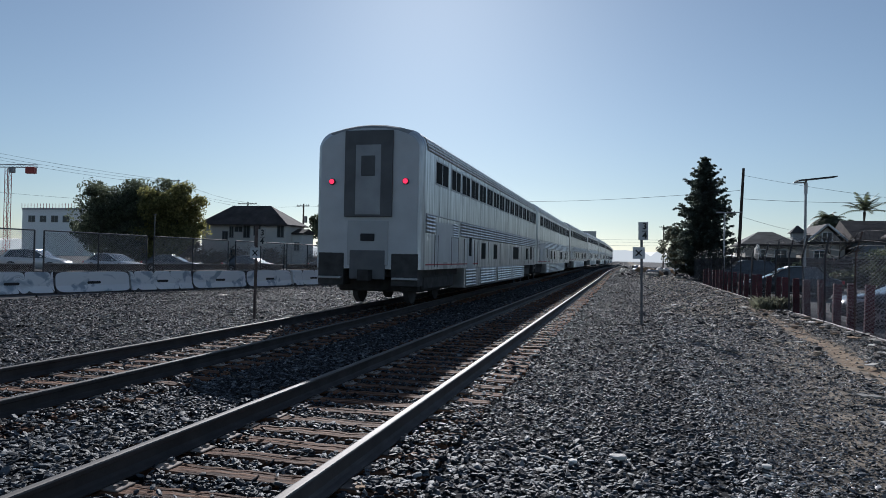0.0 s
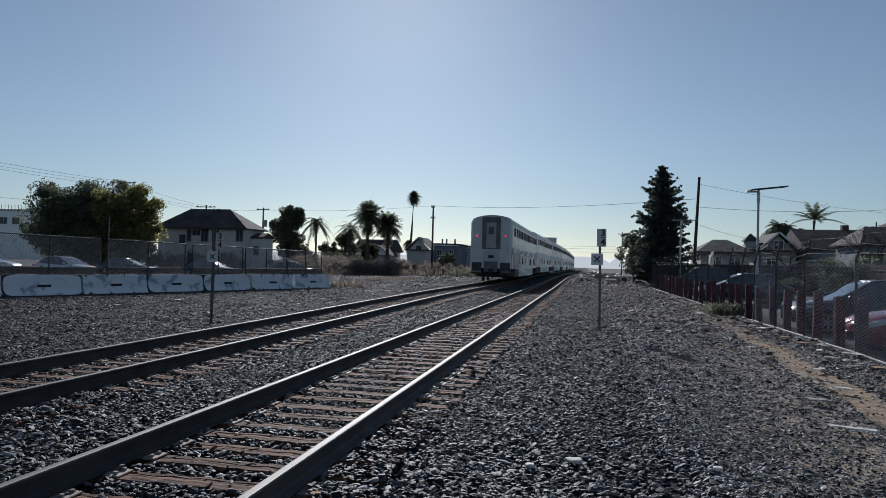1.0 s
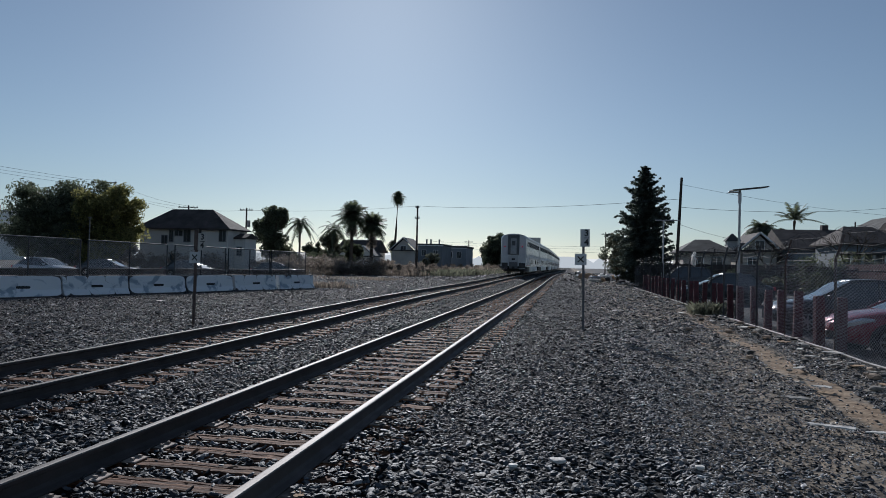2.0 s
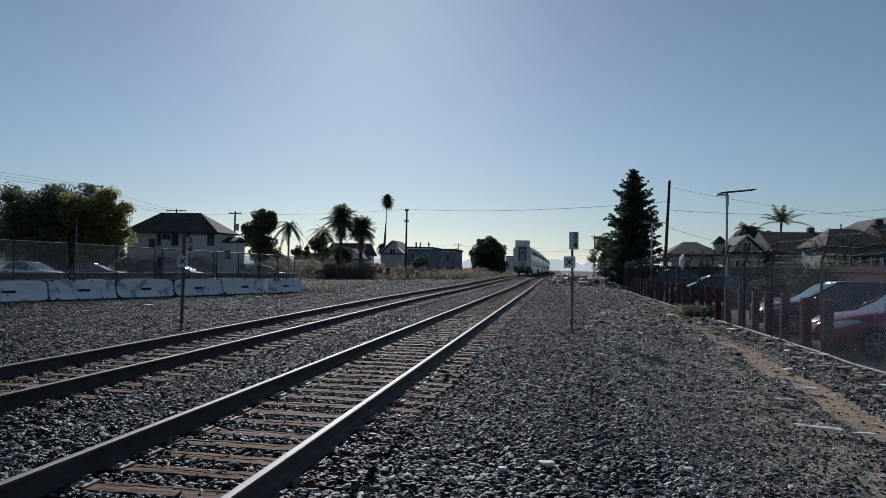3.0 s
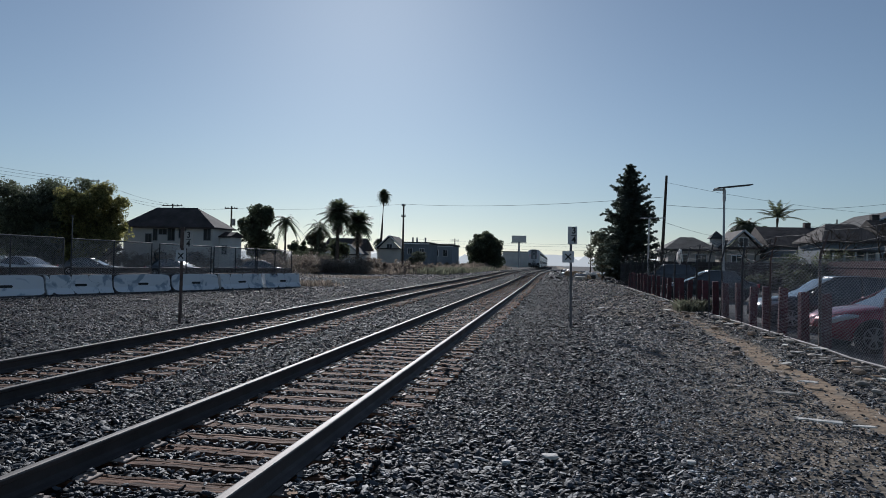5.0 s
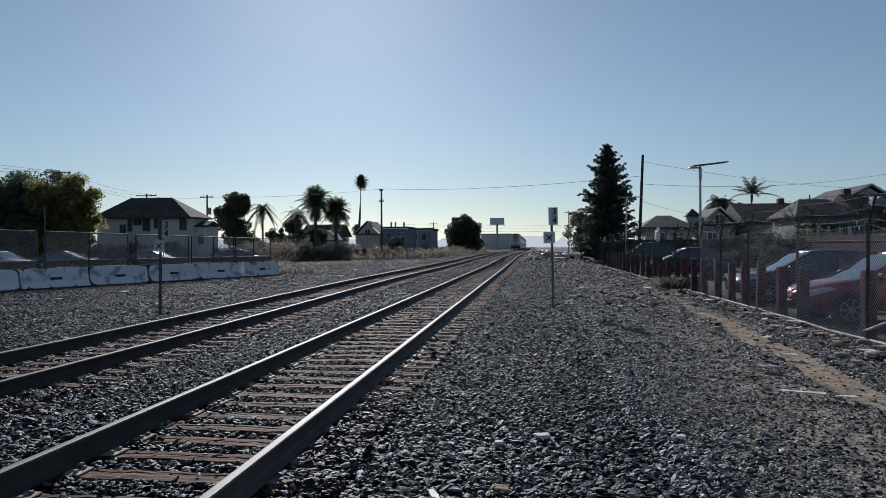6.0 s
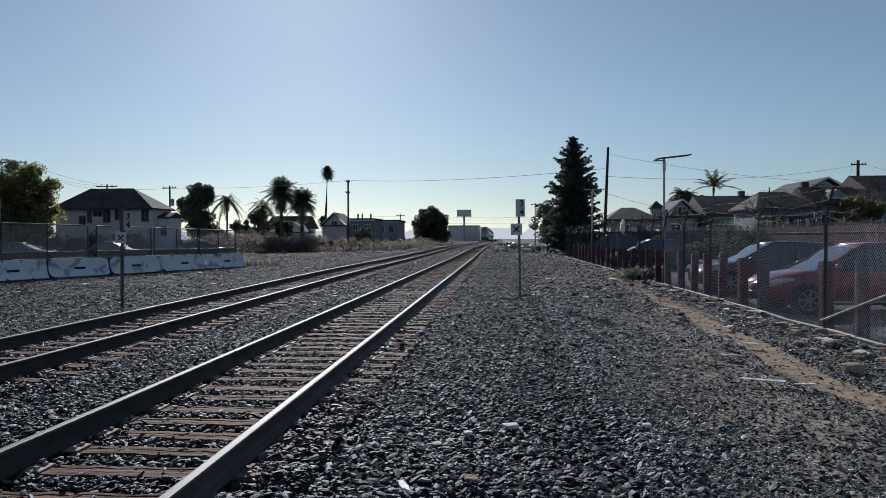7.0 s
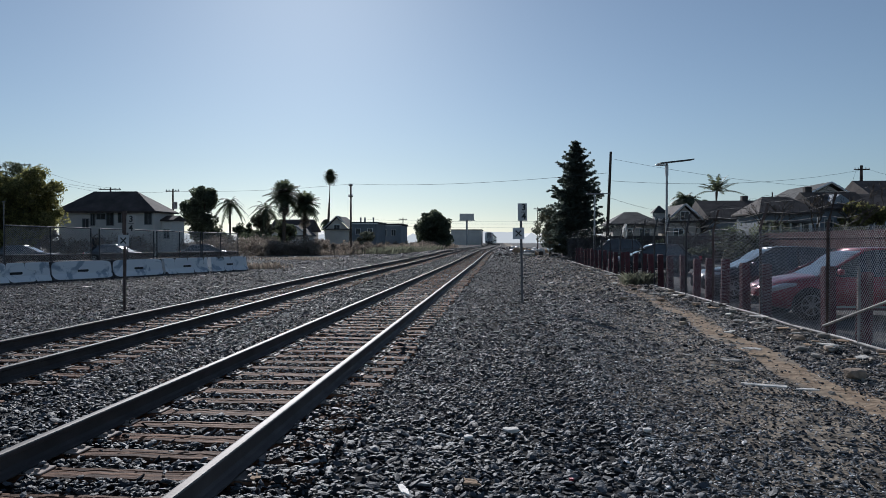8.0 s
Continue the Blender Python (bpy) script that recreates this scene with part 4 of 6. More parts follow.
def build_right_fence():
    ys = [8.9, 11.37, 12.42, 15.5, 18.9, 21.6, 24.2, 26.0, 28.2, 30.4, 33.4, 36.4, 39.4, 42.4, 45.4, 48.4, 52, 56, 60]
    r = random.Random(5)
    for i, (y0, y1) in enumerate(zip(ys, ys[1:])):
        top = thing("chain_link_fence", None, "sagging chain-link fence bay with barbed wire on leaning posts", "fence", "fence bays along the lot")
        lean = r.uniform(-0.12, 0.1) + (0.5 if i == 3 else 0.0)
        mat = M_WIRE if y0 < 22 else M_FENCEDARK
        pp = part("post", tubed([(FX, y0, -0.1), *([(FX + lean * 0.3, y0 + lean, 1.9), (FX + lean * 0.4 + 0.12, y0 + lean, 2.42)] if y0 > 12 else [(FX, y0, 1.22)])], 0.03 if y0 > 12 else 0.022, 8), M_WHITEPIPE if y0 < 12 else M_POST if y0 < 20 else M_FENCEDARK, top)
        part("bottom_rail", tubed([(FX, y0, 0.05), (FX, (y0 + y1) / 2, 0.03 + r.uniform(-0.02, 0.03)), (FX, y1, 0.05)], 0.02, 8), M_WHITEPIPE, top, "chalky white pipe along the ground")
        if y0 > 11:
            for z, dx in ((1.93, 0.0), (2.06, 0.03), (2.24, 0.08), (2.41, 0.12)):
                zz = z + r.uniform(-0.03, 0.03)
                part("barbed_wire", tubed([(FX + dx, y0, zz), (FX + dx, (y0 + y1) / 2, zz - r.uniform(0.02, 0.1)), (FX + dx, y1, zz)], 0.0035, 4), M_FENCEDARK, top)
        link_mesh(top, (FX, y0, 0), (FX, y1, 0), 0.06, 1.84, 0.064 if y0 < 15 else 0.085 if y0 < 22 else 0.11, 0.0034 if y0 < 13 else 0.0029 if y0 < 16 else 0.002, mat)
        if i == 1:
            part("brace", tubed([(FX - 0.03, 9.4, 1.08), (FX - 0.03, 12.5, 0.18)], 0.022, 8), M_WHITEPIPE, top, "slanting white brace pipe")
        if 2 <= i < 13:
            # razor coil on the arms
            pts = []
            n = int((y1 - y0) / 0.3) * 14
            rad = 0.17 + r.uniform(-0.04, 0.05)
            for k in range(n + 1):
                a = 2 * math.pi * k / 14
                pts.append((FX + 0.16 + rad * math.cos(a), y0 + (y1 - y0) * k / n, 2.28 + rad * math.sin(a) * (1 + 0.35 * math.sin(k * 0.31)) + 0.07 * math.sin(k * 0.07)))
            part("razor_coil", tubed(pts, 0.0035, 3), M_FENCEDARK, top, "loose coil of razor wire")


build_right_fence()


def build_bollards():
    bm = bmesh.new()
    rings = []
    for z, k in ((0, 1.0), (0.4, 1.0), (0.9, 0.985), (1.17, 0.97), (1.2, 0.86)):
        w, d = 0.1 * k, 0.09 * k
        rings.append([(-w, -d + 0.015, z), (-w + 0.015, -d, z), (w - 0.015, -d, z), (w, -d + 0.015, z), (w, d - 0.015, z), (w - 0.015, d, z), (-w + 0.015, d, z), (-w, d - 0.015, z)])
    loft(bm, rings)
    first = part("guard_post", bm, M_BOLLARD)
    tagged(first, "square wooden guard post, dark red paint worn", "post", "guard posts along the lot")
    ys = [11.78, 13.0, 15.92, 17.23, 18.85, 20.13, 21.45, 23.08, 24.66, 26.1, 27.7, 29.4] + [31.2 + 1.8 * i for i in range(14)]
    r = random.Random(9)
    for i, y in enumerate(ys):
        m = pose(5.72 + r.uniform(-0.03, 0.03), y, -0.06 + r.uniform(-0.06, 0.04), r.uniform(-2, 2), r.uniform(-2, 2), r.uniform(-8, 8))
        if i:
            copy_thing(first, m)
        else:
            first.matrix_basis = m


build_bollards()


# ---------------------------------------------------------------- cars
def build_car(paint, m, L=4.5, W=1.82, H=1.48, label="", hatch=True, group="parked cars"):
    """Nose towards local +x, wheels on z = 0."""
    top = thing("car", m, label, "car", group)
    hs = H / 1.48
    st = [(-0.5, 0.70, 0.42, 0.72), (-0.485, 0.82, 0.3, 0.86), (-0.42, 0.88, 0.24, 0.97 if hatch else 0.93), (-0.3, 0.905, 0.2, 0.97), (-0.1, 0.91, 0.19, 0.95), (0.1, 0.91, 0.19, 0.93), (0.22, 0.905, 0.19, 0.93), (0.32, 0.9, 0.2, 0.86), (0.42, 0.85, 0.22, 0.78), (0.475, 0.74, 0.26, 0.68), (0.5, 0.56, 0.32, 0.56)]
    rings = []
    for x, w, z0, z1 in st:
        w, z0, z1 = w * W / 1.82, z0 * hs, z1 * hs
        zm = z0 + (z1 - z0) * 0.55
        rings.append([(x * L, sx * w * k, z) for sx, k, z in ((1, 0.82, z0), (1, 0.96, z0 + 0.07), (1, 1.0, zm), (1, 0.975, z1 - 0.09), (1, 0.9, z1 - 0.02), (1, 0.5, z1 + 0.012), (-1, 0.5, z1 + 0.012), (-1, 0.9, z1 - 0.02), (-1, 0.975, z1 - 0.09), (-1, 1.0, zm), (-1, 0.96, z0 + 0.07), (-1, 0.82, z0))])
    part("body", loft(bmesh.new(), rings), paint, top, smooth=True)
    # cabin: glass all round, roof and pillars over it
    zb, zt = 0.92 * hs, H
    tail = -0.47 if hatch else -0.4
    cab = [(tail, 0.72, zb + 0.02, 0.7), (tail + 0.07, 0.86, zt - 0.2 if hatch else zb + 0.28, 0.66), (tail + 0.14, 0.87, zt - 0.06, 0.62), (-0.12, 0.87, zt - 0.012, 0.62), (0.0, 0.87, zt - 0.03, 0.62), (0.08, 0.87, zt - 0.12, 0.63), (0.17, 0.86, zb + 0.2, 0.7), (0.27, 0.8, zb - 0.02, 0.76)]
    rr = []
    for x, wb, z, wt in cab:
        wb, wt = wb * W / 1.82, wt * W / 1.82
        rr.append([(x * L, wb, zb - 0.06), (x * L, (wb + wt) / 2, (zb + z) / 2), (x * L, wt, z - 0.02), (x * L, wt * 0.6, z), (x * L, -wt * 0.6, z), (x * L, -wt, z - 0.02), (x * L, -(wb + wt) / 2, (zb + z) / 2), (x * L, -wb, zb - 0.06)])
    part("window_glass", loft(bmesh.new(), rr), M_CARGLASS, top, "dark glossy car windows", smooth=False)
    roof = []
    for x, wb, z, wt in cab[2:5] + [(0.035, 0.87, zt - 0.06, 0.62)]:
        wt = wt * W / 1.82 + 0.012
        roof.append([(x * L, wt, z - 0.04), (x * L, wt, z - 0.008), (x * L, wt * 0.6, z + 0.014), (x * L, -wt * 0.6, z + 0.014), (x * L, -wt, z - 0.008), (x * L, -wt, z - 0.04)])
    part("roof", loft(bmesh.new(), roof), paint, top, smooth=True)
    for s in (1, -1):
        k = W / 1.82 * s
        part("pillar", tubed([(0.045 * L, 0.64 * k, zt - 0.1), (0.17 * L, 0.725 * k, zb + 0.18), (0.265 * L, 0.79 * k, zb - 0.03)], 0.032, 6), paint, top)
        part("pillar", tubed([(-0.12 * L, 0.63 * k, zt - 0.03), (-0.11 * L, 0.885 * k, zb - 0.03)], 0.03, 6), M_BLACK, top)
        part("pillar", tubed([((tail + 0.13) * L, 0.63 * k, zt - 0.07), ((tail + 0.06) * L, 0.77 * k, zb + 0.15), ((tail + 0.02) * L, 0.8 * k, zb - 0.02)], 0.06, 6), paint, top)
        part("side_mirror", boxed(0.17 * L, 0.17 * L + 0.11, *sorted((0.9 * k, 1.07 * k)), zb + 0.0, zb + 0.13, bevel=0.03), paint, top)
        part("side_trim", boxed(-0.24 * L, 0.24 * L, *sorted((0.9 * k, 0.918 * k)), 0.25 * hs, 0.29 * hs), M_RIM, top)
        h = part("headlamp", loft(bmesh.new(), [[(x * L, y * k, z * hs) for y, z in q] for x, q in ((0.375, ((0.872, 0.745), (0.885, 0.72), (0.875, 0.7), (0.86, 0.72))), (0.425, ((0.80, 0.752), (0.862, 0.7), (0.855, 0.64), (0.79, 0.7))), (0.478, ((0.62, 0.66), (0.75, 0.64), (0.74, 0.56), (0.62, 0.58))))]), M_LAMP, top, "clear headlamp")
        part("tail_lamp", boxed(-0.5 * L + 0.02, -0.47 * L, *sorted((0.58 * k, 0.82 * k)), 0.7 * hs, 0.86 * hs, bevel=0.01), M_RED, top)
        for xw in (0.31, -0.29):
            yo = 0.905 * k
            part("wheel_arch", disc(bmesh.new(), (xw * L, 0.34), 0.385, yo - s * 0.12, yo + s * 0.004, 24), M_BLACK, top)
            w = part("wheel", disc(bmesh.new(), (xw * L, 0.325), 0.325, yo - s * 0.2, yo + s * 0.02, 28), M_TYRE, top)
            rim = bmesh.new()
            disc(rim, (xw * L, 0.325), 0.07, yo + s * 0.015, yo + s * 0.034, 12)
            for a in range(7):
                t = 2 * math.pi * a / 7
                tube(rim, [(xw * L + 0.05 * math.cos(t), yo + s * 0.022, 0.325 + 0.05 * math.sin(t)), (xw * L + 0.215 * math.cos(t), yo + s * 0.026, 0.325 + 0.215 * math.sin(t))], 0.022, 5)
            ring = [(xw * L + 0.22 * math.cos(2 * math.pi * a / 24), yo + s * 0.022, 0.325 + 0.22 * math.sin(2 * math.pi * a / 24)) for a in range(25)]
            tube(rim, ring, 0.014, 5)
            part("rim", rim, M_RIM, w, "alloy rim with spokes")
    part("grille", boxed(0.488 * L, 0.505 * L, -0.42, 0.42, 0.3 * hs, 0.44 * hs, bevel=0.01), M_BLACK, top)
    return top


P_RED = car_paint("red car paint", (0.3, 0.02, 0.045))
P_BLACK = car_paint("black car paint", (0.03, 0.032, 0.036))
P_GREY = car_paint("dark grey car paint", (0.07, 0.075, 0.08))
P_SILVER = car_paint("silver car paint", (0.5, 0.51, 0.52))
P_WHITE = car_paint("white car paint", (0.75, 0.75, 0.74))
LOT = -0.12
build_car(P_RED, pose(8.16, 17.1, LOT, 0, 0, 181), 4.6, 1.82, 1.6, "red hatchback with clear headlamps parked nose to the fence")
build_car(P_BLACK, pose(8.35, 22.9, LOT, 0, 0, 179), 4.6, 1.84, 1.58, "black hatchback with a pale glare on its windscreen", True)
build_car(P_BLACK, pose(8.2, 39.6, LOT, 0, 0, 180), 4.8, 1.84, 1.62, "black sedan parked behind dark red guard posts", False)
build_car(P_GREY, pose(8.3, 55, LOT, 0, 0, 180), 4.9, 1.95, 1.95, "dark grey tall car at the end of the lot", True)
for x, y, h, p, L, H, lab, ht in ((-45, 35.5, 205, P_SILVER, 4.7, 1.6, "silver estate car parked behind the fence", True), (-42.5, 44, 12, P_WHITE, 4.9, 1.65, "white estate car with a roof rack", True), (-37.2, 45.8, -8, P_SILVER, 4.7, 1.42, "silver sedan with sunlight along its roof", False), (-35.5, 50.5, 15, P_GREY, 4.5, 1.4, "dark sedan parked behind others", False), (-29.5, 52.5, 5, P_BLACK, 4.5, 1.45, "dark car with a bright roof edge", False), (-25.5, 60, 20, P_GREY, 4.5, 1.45, "grey car parked at the end of the lot", False), (-52.5, 46, 10, P_BLACK, 4.6, 1.45, "black car parked behind the fence", False)):
    build_car(p, pose(x, y, -0.05, 0, 0, h), L, 1.82, H, lab, ht, "cars behind the barrier")


# ---------------------------------------------------------------- houses
def build_house(name, x0, x1, y0, y1, wall_h, ridge_z, style, wall, roof, label, rows, ridge=None, over=0.45, chimney=False, door=None, category="house"):
    """rows: windows on the near face as (x0, x1, z0, z1); style: hip, gable_x (ridge along x), gable_y (gable faces the track end) or flat."""
    top = thing(name, None, label, category)
    part("wall", boxed(x0, x1, y0, y1, -0.1, wall_h), wall, top)
    bm = bmesh.new()
    a, b, c, d = x0 - over, x1 + over, y0 - over, y1 + over
    ym, xm = (y0 + y1) / 2, (x0 + x1) / 2
    e = wall_h - 0.08
    if style == "flat":
        box(bm, a, b, c, d, wall_h, ridge_z, 0.03)
    else:
        if style == "hip":
            r0, r1 = ridge or (x0 + (x1 - x0) * 0.28, x1 - (x1 - x0) * 0.32)
            tops = [(r0, ym, ridge_z), (r1, ym, ridge_z)]
        elif style == "gable_x":
            tops = [(a, ym, ridge_z), (b, ym, ridge_z)]
        else:
            xr = ridge[0] if ridge else xm
            tops = [(xr, c, ridge_z), (xr, d, ridge_z)]
        v = [bm.verts.new(p) for p in ((a, c, e), (b, c, e), (b, d, e), (a, d, e), (a, c, e + 0.14), (b, c, e + 0.14), (b, d, e + 0.14), (a, d, e + 0.14), *tops)]
        quads = [(0, 1, 5, 4), (1, 2, 6, 5), (2, 3, 7, 6), (3, 0, 4, 7), (0, 3, 2, 1)]
        if style == "gable_y":
            quads += [(5, 6, 9, 8), (7, 4, 8, 9)]
        else:
            quads += [(4, 5, 9, 8), (6, 7, 8, 9), (5, 6, 9), (7, 4, 8)]
        for q in quads:
            bm.faces.new([v[i] for i in q])
    part("roof", bm, roof, top)
    if style == "gable_y":
        bm = bmesh.new()
        xr = ridge[0] if ridge else xm
        loft(bm, [[(x0, y0 - 0.02, wall_h - 0.1), (x1, y0 - 0.02, wall_h - 0.1), (xr, y0 - 0.02, ridge_z - 0.35)], [(x0, y0 + 0.2, wall_h - 0.1), (x1, y0 + 0.2, wall_h - 0.1), (xr, y0 + 0.2, ridge_z - 0.35)]])
        part("gable", bm, wall, top)
        for xe in (a, b):
            part("bargeboard", tubed([(xe, c - 0.02, e + 0.06), (xr, c - 0.02, ridge_z - 0.06)], 0.1, 4), M_TRIM, top)
    part("fascia", boxed(a - 0.02, b + 0.02, c - 0.05, c - 0.005, e - 0.05, e + 0.12), M_TRIM if style == "flat" else M_ROOF, top)
    for wx0, wx1, wz0, wz1 in rows:
        w = part("window", boxed(wx0 - 0.08, wx1 + 0.08, y0 - 0.06, y0 + 0.05, wz0 - 0.08, wz1 + 0.08), M_TRIM if wall is not M_STUCCO else M_MIDGREY, top)
        part("pane", boxed(wx0, (wx0 + wx1) / 2 - 0.03, y0 - 0.075, y0, wz0, wz1), M_GLASS, w)
        part("pane", boxed((wx0 + wx1) / 2 + 0.03, wx1, y0 - 0.075, y0, wz0, wz1), M_GLASS, w)
    if door:
        part("door", boxed(door[0], door[1], y0 - 0.05, y0 + 0.03, 0, 2.1), M_MIDGREY, top)
    if chimney:
        cx = xm + (x1 - x0) * 0.2
        part("chimney", boxed(cx, cx + 0.6, ym, ym + 0.6, wall_h, ridge_z + 0.5), M_ROOF, top)
    return top


build_house("house", -51.1, -39.7, 78.5, 83.4, 5.05, 7.55, "hip", M_STUCCO, M_ROOF, "two-storey pale stucco house under a dark hip roof", [(-48.2, -47.5, 3.2, 4.2), (-47.2, -46.75, 3.5, 4.8), (-46.5, -45.5, 4.2, 4.8), (-45.3, -44.5, 3.5, 4.9), (-43.9, -43.1, 3.8, 4.9), (-40.75, -39.95, 3.6, 4.9), (-47, -45.5, 0.8, 2.0), (-42.6, -41.2, 0.8, 2.0)], (-48.3, -43.0), 0.45)
build_house("house", -39.65, -38.3, 80.2, 83.3, 4.1, 4.7, "gable_x", M_STUCCO, M_ROOF, "low stucco wing with a brown lean-to roof", [(-39.3, -38.7, 2.0, 3.0)], over=0.2)
build_house("house", 11.5, 16.1, 75, 82, 3.4, 4.8, "hip", M_STUCCO2, M_ROOF2, "small tan house with a grey hip roof", [(12.4, 13.4, 1.8, 2.9), (14.2, 15.2, 1.8, 2.9)], (13.2, 14.6))
build_house("house", 17.4, 20.6, 76, 83, 3.7, 5.55, "gable_y", M_STUCCO2, M_ROOF, "tan gabled house with a dark roof", [(18.6, 19.4, 3.9, 4.7), (17.9, 18.8, 1.6, 2.9)], None, 0.4)
build_house("house", 21.2, 27.5, 74, 83, 3.9, 6.0, "gable_x", M_BLUEWALL, M_ROOF, "dark low house with a long shingle roof and chimney", [(23, 24, 1.8, 3.0), (25.4, 26.4, 1.8, 3.0)], chimney=True)
h = build_house("house", 21.7, 26.1, 61.5, 68, 4.0, 5.55, "hip", M_BLUEWALL, M_ROOF, "grey hip-roofed house with a white-columned porch", [(22.6, 23.8, 2.2, 3.3), (24.6, 25.4, 2.2, 3.3)], (22.8, 25.0), 0.4)
for i in range(5):
    part("porch_column", boxed(21.5 + i * 0.8, 21.64 + i * 0.8, 59.4, 59.54, -0.1, 3.1), M_TRIM, h)
part("porch_roof", boxed(21.2, 25.1, 59.1, 61.4, 3.1, 3.3, bevel=0.03), M_ROOF2, h)
h = build_house("house", 27.2, 31.2, 63.5, 70, 4.4, 6.05, "gable_x", M_BLUEWALL, M_ROOF, "dark bungalow with tall white-framed windows", [(27.6, 28.2, 2.0, 3.5), (28.7, 29.3, 2.0, 3.5), (29.8, 30.4, 2.0, 3.5)], None, 0.4)
part("dormer", loft(bmesh.new(), [[(28.4, 64.0, 4.6), (29.8, 64.0, 4.6), (29.8, 64.0, 5.2), (29.1, 64.0, 5.7), (28.4, 64.0, 5.2)], [(28.4, 66.4, 5.1), (29.8, 66.4, 5.1), (29.8, 66.4, 5.3), (29.1, 66.4, 5.8), (28.4, 66.4, 5.3)]]), M_BLUEWALL, h)
part("chimney", boxed(27.6, 28.2, 67.5, 68.1, 5.0, 6.6, bevel=0.02), M_ROOF, h)
build_house("house", 29.0, 37.0, 76, 86, 5.0, 7.7, "gable_y", M_STUCCO2, M_ROOF2, "tall gabled house with a steep grey roof", [(31.6, 32.6, 5.1, 6.0), (34.0, 35.0, 5.1, 6.0), (30.5, 31.7, 2.2, 3.6), (34.2, 35.4, 2.2, 3.6)], (33.4,), 0.6)
build_house("house", 32.2, 36.2, 66, 74, 4.3, 6.1, "hip", M_BLUEWALL, M_ROOF, "dark house under a brown hip roof", [(32.9, 33.8, 2.2, 3.5), (34.6, 35.5, 2.2, 3.5)])
build_house("house", 36.6, 46, 72, 82, 5.4, 7.9, "gable_x", M_STUCCO2, M_ROOF, "tall house with a dark side gable", [(38, 39.2, 3.2, 4.6), (41, 42.2, 3.2, 4.6)])
build_house("house", -32.2, -27.8, 128, 136, 3.9, 6.3, "gable_y", M_STUCCO2, M_ROOF2, "small tan gabled house among the weeds", [(-30.5, -29.5, 3.9, 4.7)], None, 0.4)
blue = build_house("house", -27.2, -22.7, 128, 138, 4.9, 5.2, "flat", M_BLUEWALL, M_ROOF2, "blue-grey flat-roofed house behind dry weeds", [(-26.5, -25.7, 3.0, 4.0), (-24.3, -23.5, 3.0, 4.0)], over=0.25)
for vx in (-26.2, -25.4, -23.8):
    part("roof_vent", tubed([(vx, 131, 5.2), (vx, 131, 6.1)], 0.16, 8), M_MIDGREY, blue)
build_house("house", -24.4, -20.0, 140, 150, 4.8, 5.2, "flat", M_BLUEWALL, M_ROOF, "dark flat-roofed house with a balcony", [(-23.6, -22.8, 2.8, 4.0), (-21.8, -21.0, 2.8, 4.0)], over=0.2)
build_house("house", -40.5, -34.0, 122, 130, 3.4, 5.6, "gable_x", M_STUCCO, M_ROOF, "pale low house behind the palms", [(-39, -38, 1.6, 2.6), (-36.4, -35.4, 1.6, 2.6)])
build_house("house", -36.5, -32.8, 118, 122, 2.6, 4.4, "gable_y", M_STUCCO, M_ROOF2, "pale shed with a grey gable roof", [])
build_house("warehouse", -24, -9.6, 335, 360, 7.0, 7.4, "flat", M_STUCCO, M_ROOF2, "long pale warehouse far along the line", [], over=0.3, category="warehouse")
build_house("house", 7.5, 10.5, 112, 120, 3.2, 5.0, "gable_y", M_STUCCO2, M_ROOF, "small gabled house far down the line", [])
build_house("building", -150, -134, 150, 165, 11.5, 12.0, "flat", M_TRIM, M_CONCRETE, "white wrapped building under construction", [(-148, -146, 8.4, 10), (-144.5, -142.5, 8.4, 10), (-141, -139, 8.4, 10), (-137.5, -135.5, 8.4, 10)], over=0.1, category="building")
bld = bpy.data.objects["building"]
for i in range(18):
    part("scaffold_pole", tubed([(-150 + i * 0.95, 149.8, 11.8), (-150 + i * 0.95, 149.8, 13.1)], 0.06, 5), M_CRANE, bld)
# cupola of the hip-roofed house
c = thing("roof_turret", pose(17.0, 79, 0), "small white ventilated roof turret", "turret")
part("base", boxed(-0.55, 0.55, -0.55, 0.55, 2.5, 4.7), M_TRIM, c)
part("cap", loft(bmesh.new(), [[(-0.8, -0.8, 4.7), (0.8, -0.8, 4.7), (0.8, 0.8, 4.7), (-0.8, 0.8, 4.7)], [(-0.06, -0.06, 5.5), (0.06, -0.06, 5.5), (0.06, 0.06, 5.5), (-0.06, 0.06, 5.5)]]), M_ROOF2, c)


# ---------------------------------------------------------------- board fences behind the lot
def board_fence(name, p, q, h, mat, label, width=0.3):
    top = thing(name, None, label, "fence")
    p, q = Vector((*p, -0.1)), Vector((*q, -0.1))
    n = int((q - p).length / width)
    ang = math.degrees(math.atan2(q.y - p.y, q.x - p.x))
    bm = boxed(-width / 2 + 0.008, width / 2 - 0.008, -0.015, 0.015, 0, h, bevel=0.004)
    first = part("board", bm, mat, top)
    me = first.data
    bpy.data.objects.remove(first)
    r = random.Random(n)
    for i in range(n):
        c = p + (q - p) * ((i + 0.5) / n)
        b = new("board", me)
        b.parent = top
        b.matrix_basis = pose(c.x, c.y, c.z + r.uniform(-0.012, 0.012), 0, 0, ang + r.uniform(-1, 1))
    d = (q - p).normalized()
    for z in (0.5, h - 0.4):
        part("rail", tubed([p + Vector((0, 0, z)) - d.cross(Vector((0, 0, 1))) * 0.05, q + Vector((0, 0, z)) - d.cross(Vector((0, 0, 1))) * 0.05], 0.04, 4), mat, top)


